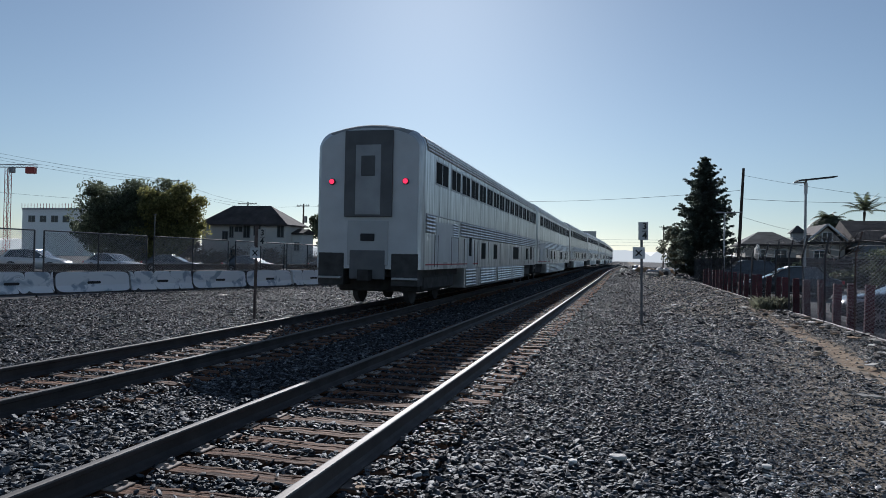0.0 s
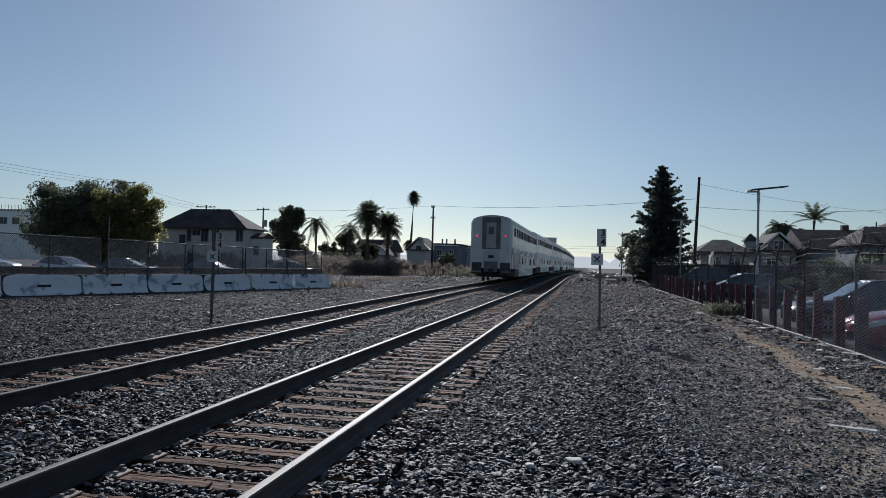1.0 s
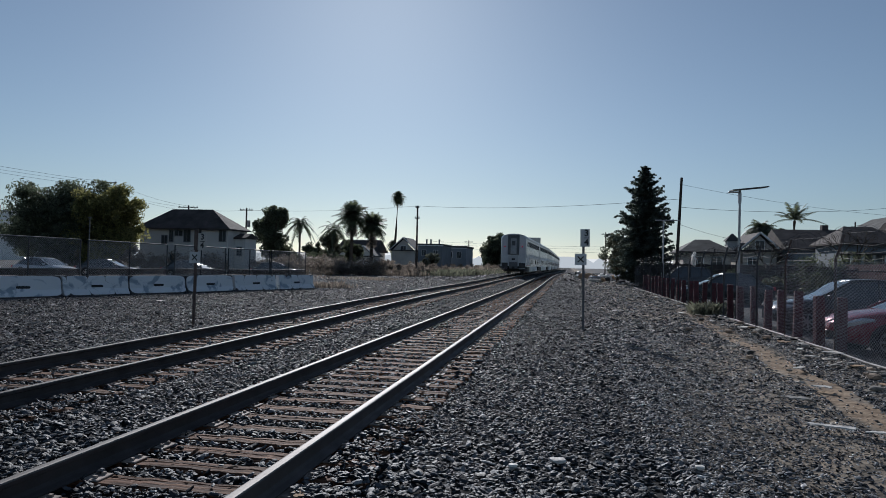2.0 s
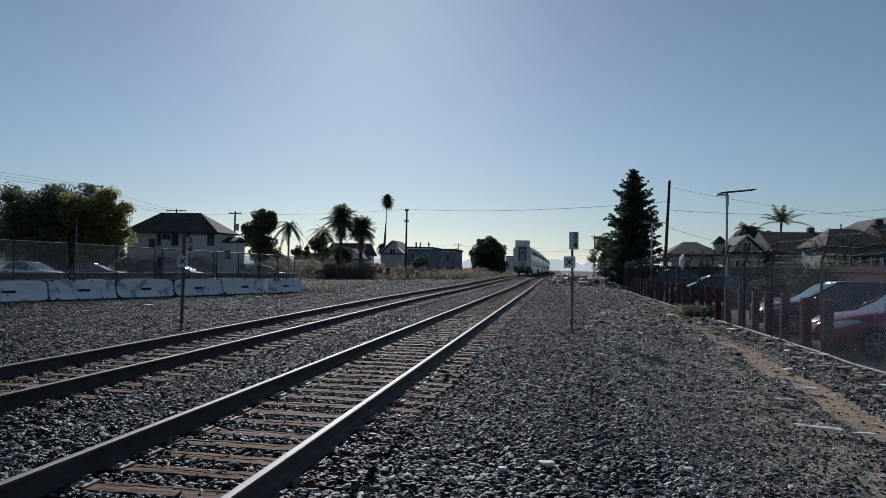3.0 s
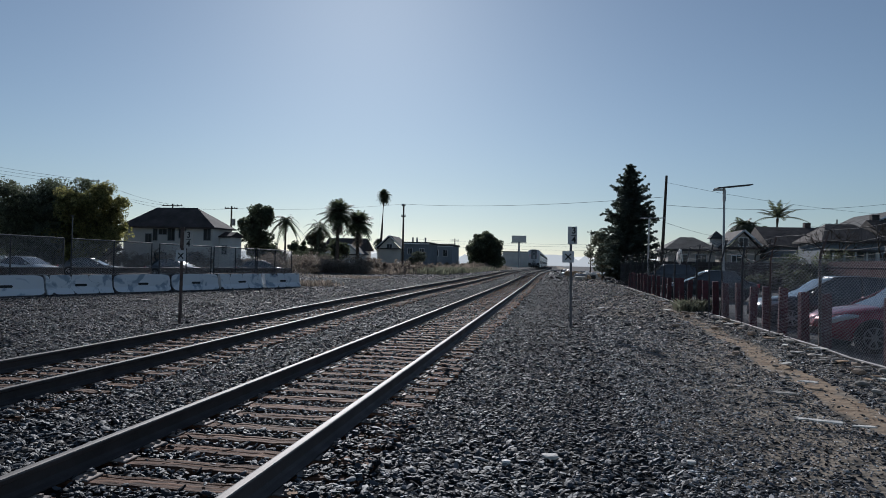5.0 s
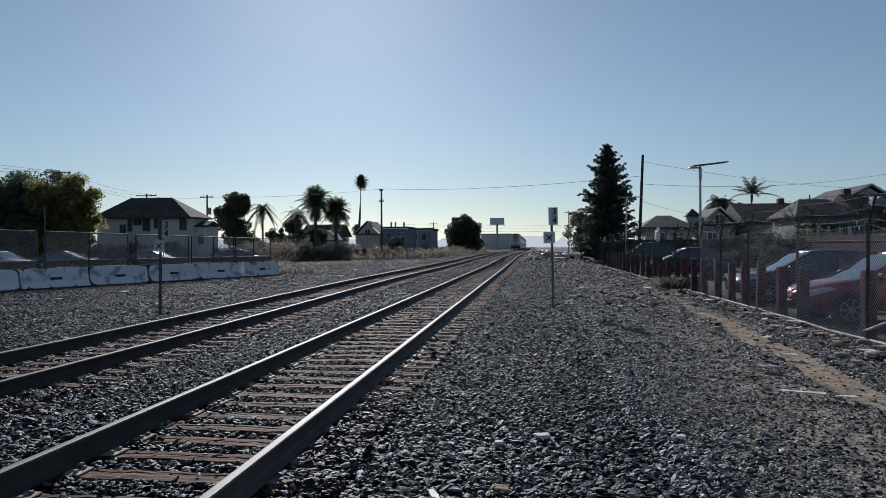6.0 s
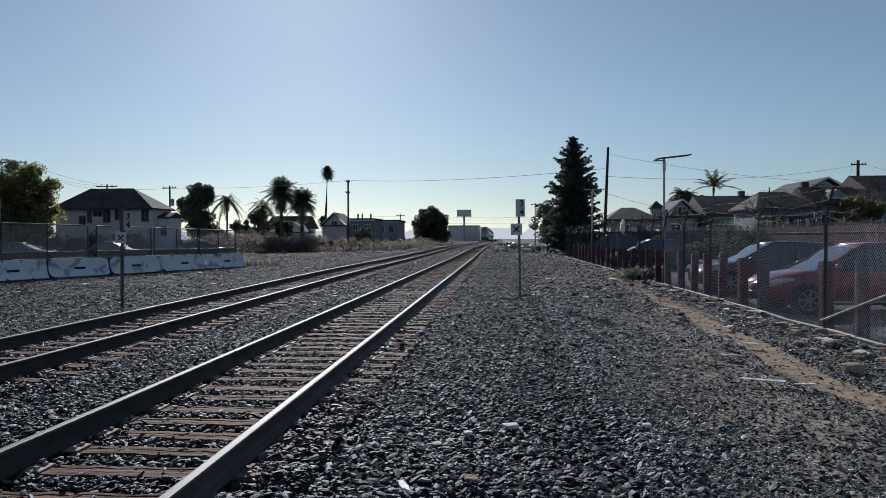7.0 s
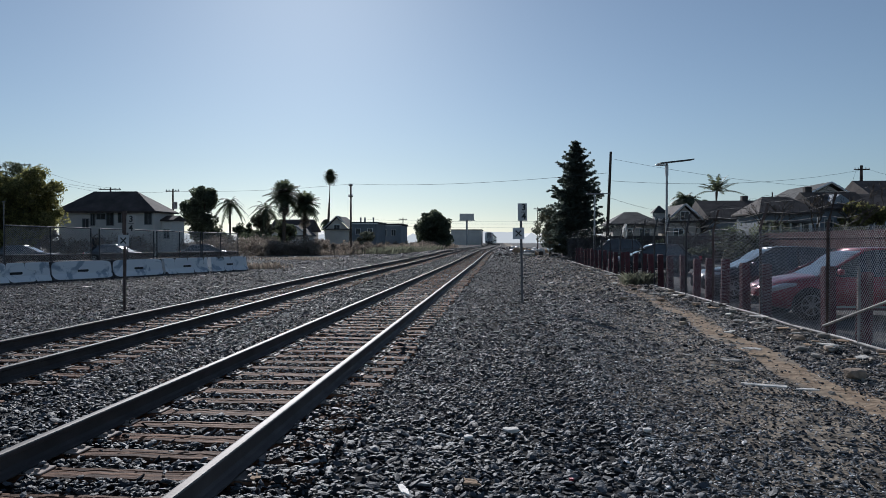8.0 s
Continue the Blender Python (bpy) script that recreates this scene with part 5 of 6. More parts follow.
board_fence("board_fence", (20, 34), (20, 57), 2.35, M_MAROON, "maroon board fence at the back of the lot", 0.25)
board_fence("board_fence", (20, 57), (9, 66), 2.2, M_ROOF, "dark weathered board fence behind the lot", 0.3)


# ---------------------------------------------------------------- poles, lamps and wires
def build_pole(x, y, h, label, arms=((0.5, 1.2),), top_x=0.0, r=0.14, can=False):
    t = thing("utility_pole", pose(x, y, -0.1), label, "utility pole", "utility poles")
    part("shaft", tubed([(0, 0, 0), (top_x * 0.5, 0, h / 2), (top_x, 0, h)], [r, r * 0.88, r * 0.72], 10), M_POLE, t)
    for drop, half in arms:
        a = part("crossarm", boxed(top_x - half, top_x + half, -0.18, -0.08, h - drop - 0.06, h - drop + 0.06), M_POLE, t)
        for k in (-0.9, -0.5, 0.5, 0.9):
            part("insulator", tubed([(top_x + k * half, -0.13, h - drop + 0.06), (top_x + k * half, -0.13, h - drop + 0.22)], [0.05, 0.03], 6), M_MIDGREY, a)
    if can:
        part("transformer", tubed([(0.32, 0, h - 2.6), (0.32, 0, h - 1.7)], 0.24, 12), M_MIDGREY, t)


build_pole(-19.28, 90, 9.1, "tall thin wooden utility pole standing in dry weeds", ((0.2, 0.25), (1.6, 0.3)))
build_pole(8.65, 60, 9.15, "leaning wooden pole beside the dark conifer", (), 0.35)
build_pole(-56.0, 98, 9.5, "wooden pole with a crossarm behind the house roof", ((0.3, 1.6),))
build_pole(-42.9, 90, 8.6, "wooden pole with a transformer beside the house", ((0.3, 0.9),), can=True)
build_pole(38.5, 80, 9.9, "dark wooden pole with a crossarm among the roofs", ((0.45, 0.8),), r=0.2)
build_pole(-58.5, 82, 11.3, "wooden pole with crossarms behind the big trees", ((0.3, 1.7), (0.9, 1.4)))
build_pole(-72.5, 92, 9.4, "wooden pole beyond the trees", ((0.3, 1.2),))
build_pole(-23.0, 165, 7.3, "far pole above the flat roofs", ((0.4, 1.0),))
build_pole(-15.3, 205, 8.5, "far thin pole beside the line", ((0.4, 0.5),), r=0.12)
build_pole(7.0, 140, 8.5, "far pole beyond the rubble", ((0.4, 0.8),), r=0.12)
build_pole(-40.5, 120, 6.3, "short pole with a transformer above a roof", ((0.3, 0.6),), can=True)
build_pole(32.2, 88, 7.6, "pole with a small box near the palm", (), can=True, r=0.1)


def wire(p, q, sag, r=0.018, n=14):
    p, q = Vector(p), Vector(q)
    pts = [p.lerp(q, i / n) - Vector((0, 0, 4 * sag * (i / n) * (1 - i / n))) for i in range(n + 1)]
    tagged(part("power_line", tubed(pts, r * 0.62, 5), M_CABLE), "thin black overhead wire between poles", "wire", "overhead wires")


wire((-19.28, 90, 9.0), (8.75, 60, 7.3), 0.45, 0.025)
wire((-19.28, 90, 9.0), (-42.9, 90, 8.2), 0.35, 0.025)
wire((-42.9, 90, 8.2), (-56.0, 98, 9.1), 0.3, 0.02)
wire((8.75, 60, 6.66), (38.5, 80, 9.3), 0.75, 0.022)
wire((8.95, 60, 8.5), (30.0, 72, 7.0), 0.3, 0.018)
wire((8.75, 60, 5.3), (17.5, 76, 4.6), 0.15, 0.02)
wire((38.0, 80, 9.4), (36, 78, 6), 0.1, 0.015)
wire((39.1, 80, 9.4), (48, 70, 5.8), 0.5, 0.018)
for dz, dx in ((0.0, -1.6), (0.0, 1.2), (0.6, 0.0)):
    wire((-58.5 + dx, 82, 10.9 - dz), (-84 + dx, 62, 15.2 - dz), 0.6, 0.025)
    wire((-58.5 + dx, 82, 10.9 - dz), (-56.0 + dx * 0.8, 98, 9.2 - dz), 0.5, 0.022)
wire((-72.5, 92, 9.0), (-100, 70, 11.0), 0.5, 0.025)
for z in (8.2, 7.5, 6.5):
    wire((-40, 210, z), (40, 215, z + 0.3), 0.8, 0.035)

l = thing("solar_lamp", pose(9.48, 42, -0.1), "grey lamp post carrying a long tilted solar panel", "lamp post")
part("post", tubed([(0, 0, 0), (0, 0, 6.2)], [0.075, 0.06], 10), M_GALV, l)
part("collar", tubed([(0, 0, 5.5), (0, 0, 6.1)], 0.09, 10), M_GALV, l)
part("solar_panel", loft(bmesh.new(), [[(-0.45, -0.5, 6.16), (-0.45, 0.5, 6.2), (-0.45, 0.5, 6.26), (-0.45, -0.5, 6.22)], [(1.42, -0.5, 6.36), (1.42, 0.5, 6.4), (1.42, 0.5, 6.46), (1.42, -0.5, 6.42)]]), M_BLACK, l, "dark solar panel")
part("lamp_head", boxed(-0.62, -0.08, -0.12, 0.12, 6.08, 6.15, bevel=0.02), M_GALV, l)
l = thing("street_lamp", pose(6.4, 50, -0.1), "grey street lamp with a short straight arm", "lamp post")
part("post", tubed([(0, 0, 0), (0, 0, 5.02)], [0.07, 0.05], 10), M_GALV, l)
part("arm", tubed([(-0.25, 0, 5.0), (1.05, 0, 5.03)], 0.035, 8), M_GALV, l)
part("lamp_head", boxed(-0.55, -0.1, -0.1, 0.1, 4.96, 5.05, bevel=0.02), M_GALV, l)
l = thing("lot_lamp", pose(-33.9, 46, -0.1), "thin pale lamp post in the parking lot", "lamp post")
part("post", tubed([(0, 0, 0), (0, 0, 4.4)], 0.035, 8), M_DULLPIPE, l)
part("lamp_head", boxed(-0.08, 0.08, -0.08, 0.08, 4.4, 4.46), M_DULLPIPE, l)

b = thing("billboard", pose(-14.7, 300, 0), "pale billboard on a single steel column", "billboard")
part("column", tubed([(0, 0, -0.1), (0, 0, 10.6)], 0.4, 12), M_MIDGREY, b)
part("panel", boxed(-3.0, 3.0, -0.4, 0.4, 10.6, 13.4, bevel=0.05), M_STUCCO, b)
part("catwalk", boxed(-3.4, 3.4, -1.0, 0.4, 10.3, 10.5), M_MIDGREY, b)

# tower crane far off
k = thing("tower_crane", pose(-258, 250, 0, 0, 0, 12), "red and grey tower crane above a building site", "crane")
bm = bmesh.new()
for cx in (-0.9, 0.9):
    for cy in (-0.9, 0.9):
        tube(bm, [(cx, cy, -0.1), (cx, cy, 36)], 0.16, 4)
for i in range(18):
    z = i * 2.0
    s = 1 if i % 2 else -1
    tube(bm, [(-0.9 * s, -0.9, z), (0.9 * s, -0.9, z + 2)], 0.1, 4)
    tube(bm, [(0.9, -0.9 * s, z), (0.9, 0.9 * s, z + 2)], 0.1, 4)
part("mast", bm, M_CRANE, k)
part("cab", boxed(0.6, 2.6, -1, 1, 34, 36.4, bevel=0.1), M_MIDGREY, k)
bm = bmesh.new()
for dz in (36.4, 37.6):
    tube(bm, [(-34, 0, dz), (13, 0, dz)], 0.18, 4)
for i in range(23):
    tube(bm, [(-34 + i * 2, 0, 36.4), (-33 + i * 2, 0, 37.6), (-32 + i * 2, 0, 36.4)], 0.1, 4)
part("jib", bm, M_MIDGREY, k)
part("counterweight", boxed(8, 12, -1, 1, 33.8, 36.6, bevel=0.1), M_CRANE, k)


# ---------------------------------------------------------------- trees and brush
def leaf_cloud(name, centres, radii, per, size, mat, parent=None, flat=0.0, stretch=1.0):
    """Many small bent leaves round each clump's centre."""
    centres, radii = np.asarray(centres, float), np.asarray(radii, float)
    n = len(centres) * per
    c = np.repeat(centres, per, 0)
    r = np.repeat(radii, per)
    d = RNG.normal(size=(n, 3))
    d /= np.linalg.norm(d, axis=1)[:, None]
    p = c + d * (r * RNG.uniform(0.25, 1.0, n) ** 0.5)[:, None] * np.array([1, 1, 0.8])
    R = turns(n)
    s = size * RNG.uniform(0.6, 1.4, n)
    base = np.array([[-0.5 * stretch, 0, 0], [0, -0.28, 0.08], [0.5 * stretch, 0, 0], [0, 0.28, 0.08]])
    v = np.einsum("nij,kj->nki", R, base) * s[:, None, None]
    if flat:
        v[:, :, 2] *= 1 - flat
    v = v + p[:, None, :]
    return bulk_object(name, v.reshape(-1, 3), np.arange(n * 4).reshape(-1, 4), mat, parent)


def build_tree(x, y, h, spread, label, mat, clumps=70, per=130, size=0.34, trunk=0.28, base=0.3, lobes=5, seed=1, deep=None):
    rng = random.Random(seed)
    t = thing("tree", pose(x, y, -0.1), label, "tree")
    centres, radii = [], []
    lob = []
    tier = list(range(lobes))
    rng.shuffle(tier)
    for i in range(lobes):
        a = 2 * math.pi * i / lobes + rng.uniform(-0.5, 0.5)
        rr = spread * rng.uniform(0.35, 0.6)
        lob.append((rr * math.cos(a), rr * math.sin(a), h * (base + 0.22 + (0.56 - base) * (tier[i] + rng.uniform(0.1, 0.9)) / lobes), spread * rng.uniform(0.45, 0.62)))
    lob.append((0, 0, h * 0.74, spread * 0.6))
    for i in range(clumps):
        lx, ly, lz, lr = lob[i % len(lob)]
        d = Vector((rng.gauss(0, 1), rng.gauss(0, 1), rng.gauss(0, 1))).normalized() * lr * rng.uniform(0.45, 1.0)
        z = min(max(lz + d.z * 0.85, h * base * 0.75), h * 0.97)
        centres.append((lx + d.x, ly + d.y, z))
        radii.append(spread * rng.uniform(0.12, 0.31))
    bm = bmesh.new()
    tube(bm, [(0, 0, 0), (0.1, 0, h * 0.25), (0.05, 0.1, h * 0.55)], [trunk * 1.25, trunk, trunk * 0.5], 9)
    for lx, ly, lz, lr in lob:
        tube(bm, [(0.05, 0, h * 0.28), (lx * 0.5, ly * 0.5, lz * 0.75), (lx, ly, lz)], [trunk * 0.55, trunk * 0.32, trunk * 0.1], 6)
    part("trunk", bm, M_BARK, t)
    leaf_cloud("crown", centres, radii, per, size, mat, t)
    return t


build_tree(-51.4, 66, 9.45, 5.0, "broad dark green tree behind the parking lot", M_LEAF, 330, 210, 0.27, 0.35, 0.0, 12, 1)
build_tree(-47.0, 66, 9.0, 3.7, "rounded yellow-green tree in low sun", M_LEAFY, 240, 210, 0.26, 0.3, 0.0, 10, 2)
build_tree(-60.5, 72, 6.0, 3.0, "lower dark shrub tree beside the lot", M_LEAF, 60, 130, 0.34, 0.2, 0.1, 5, 3)
build_tree(-50.6, 74, 4.0, 2.2, "brownish leafy shrub before the house", M_DRY, 40, 120, 0.3, 0.15, 0.08, 4, 4)
build_tree(-38.7, 90, 9.9, 3.0, "dense dark tree beside a wooden pole", M_LEAF, 250, 190, 0.27, 0.3, -0.25, 10, 5)
build_tree(-15.6, 160, 8.8, 4.0, "dense round dark tree beside the line", M_LEAF, 300, 150, 0.45, 0.4, -0.15, 7, 6)
build_tree(-19.4, 175, 5.2, 2.6, "small dark tree beside the round one", M_LEAF, 50, 110, 0.4, 0.2, 0.08, 5, 7)
build_tree(4.9, 74, 6.0, 1.7, "thin grey-green tree beside the conifer", M_SAGE, 110, 60, 0.2, 0.12, 0.05, 7, 8)
build_tree(29.8, 62, 5.6, 2.0, "yellowish tree behind the maroon fence", M_LEAFY, 50, 110, 0.28, 0.16, 0.15, 5, 9)
build_tree(-31.0, 99, 4.8, 2.2, "dark bush below the palms", M_LEAF, 50, 110, 0.34, 0.16, 0.08, 5, 10)
build_tree(-33.6, 98, 7.0, 1.9, "wispy grey-green tree beside the palms", M_SAGE, 130, 60, 0.22, 0.14, 0.1, 7, 14)
build_tree(-36.5, 100, 4.6, 2.2, "dark shrub with a ragged top", M_LEAF, 50, 110, 0.3, 0.16, 0.08, 5, 11)
build_tree(24.5, 88, 7.4, 2.0, "dark tree behind the roofs", M_LEAF, 50, 110, 0.32, 0.16, 0.2, 5, 12)
build_tree(-22.0, 112, 3.4, 1.9, "grey-green bush in the weeds", M_SAGE, 40, 100, 0.28, 0.1, 0.06, 4, 13)


def build_bare_tree(x, y, h, label, seed):
    t = thing("bare_tree", pose(x, y, -0.1), label, "tree")
    rng = random.Random(seed)
    bm = bmesh.new()

    def grow(p, d, L, r, depth):
        q = p + d * L
        tube(bm, [p, p.lerp(q, 0.5) + Vector((rng.uniform(-0.1, 0.1), 0, rng.uniform(-0.05, 0.1))) * L, q], [r, r * 0.85, r * 0.65], 5, cap=False)
        if depth:
            for _ in range(3):
                grow(q, (d + Vector((rng.gauss(0, 0.5), rng.gauss(0, 0.5), rng.gauss(0.1, 0.3)))).normalized(), L * 0.68, r * 0.6, depth - 1)

    grow(Vector((0, 0, 0)), Vector((0.05, 0, 1)), h * 0.4, 0.12, 4)
    part("branchwork", bm, M_BARK, t)


build_bare_tree(32.0, 64, 6.6, "leafless tree with crooked branches by the roofs", 4)
build_bare_tree(24.0, 57, 5.2, "leafless shrub tree behind the maroon fence", 6)
build_bare_tree(20.9, 58.5, 5.0, "leafless tangle of branches by the porch", 11)
build_bare_tree(26.6, 58, 5.4, "leafless crooked shrub before the bungalow", 13)
build_bare_tree(15.5, 60, 4.4, "leafless bush standing behind the lot", 8)


def build_conifer(x, y, h, r0, label):
    t = thing("conifer_tree", pose(x, y, -0.1), label, "conifer tree")
    part("trunk", tubed([(0, 0, 0), (0, 0, h * 0.5), (0, 0, h)], [0.34, 0.2, 0.03], 10), M_BARK, t)
    rng = random.Random(21)
    centres, radii = [], []
    bm = bmesh.new()
    for i in range(560):
        f = (i / 560) ** 1.12
        z = h * (0.06 + 0.93 * f) + rng.uniform(-0.25, 0.25)
        prof = 0.92 + 0.08 * math.sin(9 * f) if f < 0.3 else (1 - (f - 0.3) / 0.7) ** 0.72
        a = 2.39996 * i + rng.uniform(-0.5, 0.5)
        L = (r0 * prof + 0.1) * rng.choice((0.5, 0.7, 0.85, 1.0, 1.26)) * rng.uniform(0.9, 1.08)
        out = Vector((math.cos(a), math.sin(a), 0))
        root, z = Vector((0, 0, min(z, h))), min(z, h)
        mid = out * (L * 0.55) + Vector((0, 0, z + 0.02 * L))
        end = out * L + Vector((0, 0, z + rng.uniform(0.0, 0.3) * L * (0.5 + f)))
        tube(bm, [root, mid, end], [0.03, 0.018, 0.006], 3, cap=False)
        steps = max(2, int(L / 0.24))
        for q in range(steps + 1):
            u = 0.25 + 0.8 * q / steps
            p = root.lerp(mid, u / 0.55) if u < 0.55 else mid.lerp(end, (u - 0.55) / 0.45)
            wide = 0.2 * (1.1 - u) * L
            p = p + Vector((-out.y, out.x, 0)) * rng.uniform(-wide, wide) + Vector((0, 0, rng.uniform(-0.16, 0.08)))
            centres.append(p[:])
            radii.append(0.1 + 0.14 * (1.05 - u))
    part("branchwork", bm, M_BARK, t)
    leaf_cloud("crown", centres, radii, 22, 0.17, M_NEEDLE, t, 0.25, 1.7)


build_conifer(7.15, 70, 11.4, 2.6, "tall dense dark conifer beside the lot")


def frond(V, F, o, d, L, droop, w, n=11):
    """A feather frond: leaflets hanging both ways from a drooping rib."""
    o, d = Vector(o), Vector(d).normalized()
    side = d.cross(Vector((0, 0, 1)))
    if side.length < 0.05:
        side = Vector((1, 0, 0))
    side.normalize()
    for i in range(n):
        f = (i + 1) / n
        p = o + d * L * f - Vector((0, 0, droop * L * f * f))
        p2 = o + d * L * (f + 0.12) - Vector((0, 0, droop * L * (f + 0.12) ** 2))
        ww = w * (0.35 + 0.65 * math.sin(math.pi * min(1, f * 0.9 + 0.08)))
        for s in (1, -1):
            b = len(V)
            q = p + side * s * ww + (p2 - p) * 0.9 - Vector((0, 0, ww * 0.35))
            V += [p, p + (p2 - p) * 0.75, q + (p2 - p) * 0.15, q]
            F.append((b, b + 1, b + 2, b + 3))
    for s in (0,):
        b = len(V)
        mid = o + d * L * 0.5 - Vector((0, 0, droop * L * 0.25))
        V += [o + side * 0.03, mid + side * 0.02, mid - side * 0.02, o - side * 0.03]
        F.append((b, b + 1, b + 2, b + 3))


def build_palm(x, y, h, L, label, count=34, droop=0.45, trunk=0.2, lean=0.0, low=-0.7, high=1.3, w=0.3, skirt=False):
    t = thing("palm_tree", pose(x, y, -0.1), label, "palm tree", "palm trees")
    rng = random.Random(int(x * 7 + y))
    part("trunk", tubed([(-lean, 0, 0), (-lean * 0.4, 0, h * 0.5), (0, 0, h)], [trunk * 1.2, trunk, trunk * 0.8], 8), M_BARK, t)
    V, F = [], []
    for i in range(count):
        a = 2.4 * i + rng.uniform(-0.2, 0.2)
        el = low + (high - low) * (i + rng.random()) / count
        d = (math.cos(a) * math.cos(el), math.sin(a) * math.cos(el), math.sin(el))
        frond(V, F, (0, 0, h), d, L * rng.uniform(0.8, 1.1), droop * rng.uniform(0.6, 1.2), w)
    bulk_object("crown", V, F, M_PALM, t)
    if skirt:
        V, F = [], []
        for i in range(26):
            a = 2.4 * i
            z = h - rng.uniform(0.3, 2.2)
            frond(V, F, (0, 0, z), (math.cos(a) * 0.5, math.sin(a) * 0.5, -0.8), L * 0.55, 0.1, w * 0.8, 6)
        bulk_object("dead_fronds", V, F, M_DRY, t)


build_palm(-36.1, 148, 15.8, 1.55, "very tall thin palm with a small round crown", 130, 0.3, 0.24, 0.8, -1.2, 1.5, 0.4)
build_palm(-37.3, 149, 6.0, 1.5, "low palm with hanging fronds", 40, 0.9, 0.2, 0, -1.2, 1.4, 0.4)
build_palm(-29.6, 95, 8.3, 2.5, "stout fan palm with a full crown", 60, 0.3, 0.24, 0, -0.7, 1.45, 0.85, True)
build_palm(-27.0, 96, 7.0, 2.3, "shorter fan palm beside a taller one", 60, 0.32, 0.24, 0, -0.7, 1.4, 0.85, True)
build_palm(-32.9, 97, 6.3, 2.6, "wispy drooping palm with thin fronds", 26, 0.8, 0.14, 0, -0.4, 1.2, 0.35)
build_palm(-36.0, 92, 6.9, 2.3, "small drooping palm beside a dark tree", 30, 0.8, 0.14, 0, -0.5, 1.2, 0.35)
build_palm(26.9, 92, 7.9, 3.2, "feathery palm standing above the roofs", 19, 0.42, 0.22, 0.4, 0.3, 1.55, 0.5)
build_palm(22.3, 89, 6.7, 2.4, "bushy palm behind the gabled house", 50, 0.7, 0.2, 0, -0.6, 1.3, 0.7)


def brush(name, count, region, h, mat, label, lean=0.35, w=0.03, clump=1.0, seed=0):
    """Stalks in clumps over a stretch of ground: region gives x0, x1, y0, y1."""
    x0, x1, y0, y1 = region
    nc = max(3, int(count / 70))
    cx, cy = RNG.uniform(x0, x1, nc), RNG.uniform(y0, y1, nc)
    ch = RNG.uniform(0.55, 1.15, nc)
    k = RNG.integers(0, nc, count)
    px_ = cx[k] + RNG.normal(0, clump, count)
    py_ = cy[k] + RNG.normal(0, clump, count)
    hh = h * ch[k] * RNG.uniform(0.5, 1.05, count)
    a = RNG.uniform(0, 2 * np.pi, count)
    dx, dy = np.cos(a) * w, np.sin(a) * w
    lx, ly = RNG.normal(0, lean, count) * hh, RNG.normal(0, lean, count) * hh
    z = np.full(count, -0.08)
    v = np.stack([np.stack([px_ - dx, py_ - dy, z], 1), np.stack([px_ + dx, py_ + dy, z], 1),
                  np.stack([px_ + lx * 0.4 + dx * 1.6, py_ + ly * 0.4 + dy * 1.6, hh * 0.65], 1), np.stack([px_ + lx, py_ + ly, hh], 1)], 1)
    ob = bulk_object(name, v.reshape(-1, 3), np.arange(count * 4).reshape(-1, 4), mat)
    return tagged(ob, label, "weeds", kind="stuff")


def dry_bushes(count, region, h, mat, label, seed):
    """Ragged bushes: clumps of small dry leaves over thin stalks."""
    rng = random.Random(seed)
    x0, x1, y0, y1 = region
    centres, radii = [], []
    for i in range(count):
        x, y, k = rng.uniform(x0, x1), rng.uniform(y0, y1), rng.uniform(0.45, 1.0)
        for j in range(7):
            centres.append((x + rng.gauss(0, 0.55), y + rng.gauss(0, 0.55), max(0.15, h * k * rng.uniform(0.1, 0.85))))
            radii.append(h * k * rng.uniform(0.18, 0.3))
    o = leaf_cloud("dry_bushes", centres, radii, 75, 0.13, mat, None, 0.0, 2.2)
    tagged(o, label, "weeds", kind="stuff")


dry_bushes(34, (-29.5, -21.6, 81, 89), 2.5, M_DRY, "ragged brown bushes beyond the barrier", 1)
dry_bushes(30, (-25, -18.5, 82, 112), 1.9, M_DRY, "brown bushes along the lot edge", 2)
dry_bushes(34, (-21, -14, 112, 180), 1.9, M_DRY, "brown bushes far along the line", 3)
dry_bushes(16, (-36, -26, 72, 86), 2.6, M_DRY, "tall brown bushes before the palms", 4)
dry_bushes(26, (-53, -39, 72.5, 76.5), 2.7, M_DRY, "brown shrubs growing before the pale house", 7)
dry_bushes(14, (-37, -28, 88, 94), 3.2, M_LEAF, "dark shrubs beneath the palms", 8)
dry_bushes(22, (11, 19.5, 58, 68), 2.5, M_LEAF, "dark tangled bushes behind the lot", 5)
dry_bushes(16, (17.5, 21.5, 55, 61), 3.2, M_LEAF, "dark tangled shrubs beside the porch", 9)
dry_bushes(14, (20.5, 30, 50, 58), 2.9, M_SAGE, "grey-green bushes behind the maroon fence", 6)
brush("dry_weeds", 7000, (-29, -18.5, 82, 110), 0.75, M_DRY, "thin dry weed stalks beyond the barrier", 0.25, 0.014, 0.8)
brush("dry_weeds", 6000, (-21, -13, 110, 180), 1.3, M_DRY, "dry weeds far along the line", 0.25, 0.03, 1.2)
brush("brush", 6000, (-20, -13, 90, 140), 0.9, M_SAGE, "low grey-green brush along the ballast", 0.5, 0.05, 1.0)
brush("brush", 1500, (-30, -16, 60, 66), 0.25, M_DRY, "short dry grass at the edge of the stones", 0.5, 0.01, 0.9)
brush("weed_clump", 380, (4.9, 5.2, 26.8, 27.3), 0.5, M_SAGE, "green weeds growing at the foot of the fence", 0.6, 0.009, 0.25)
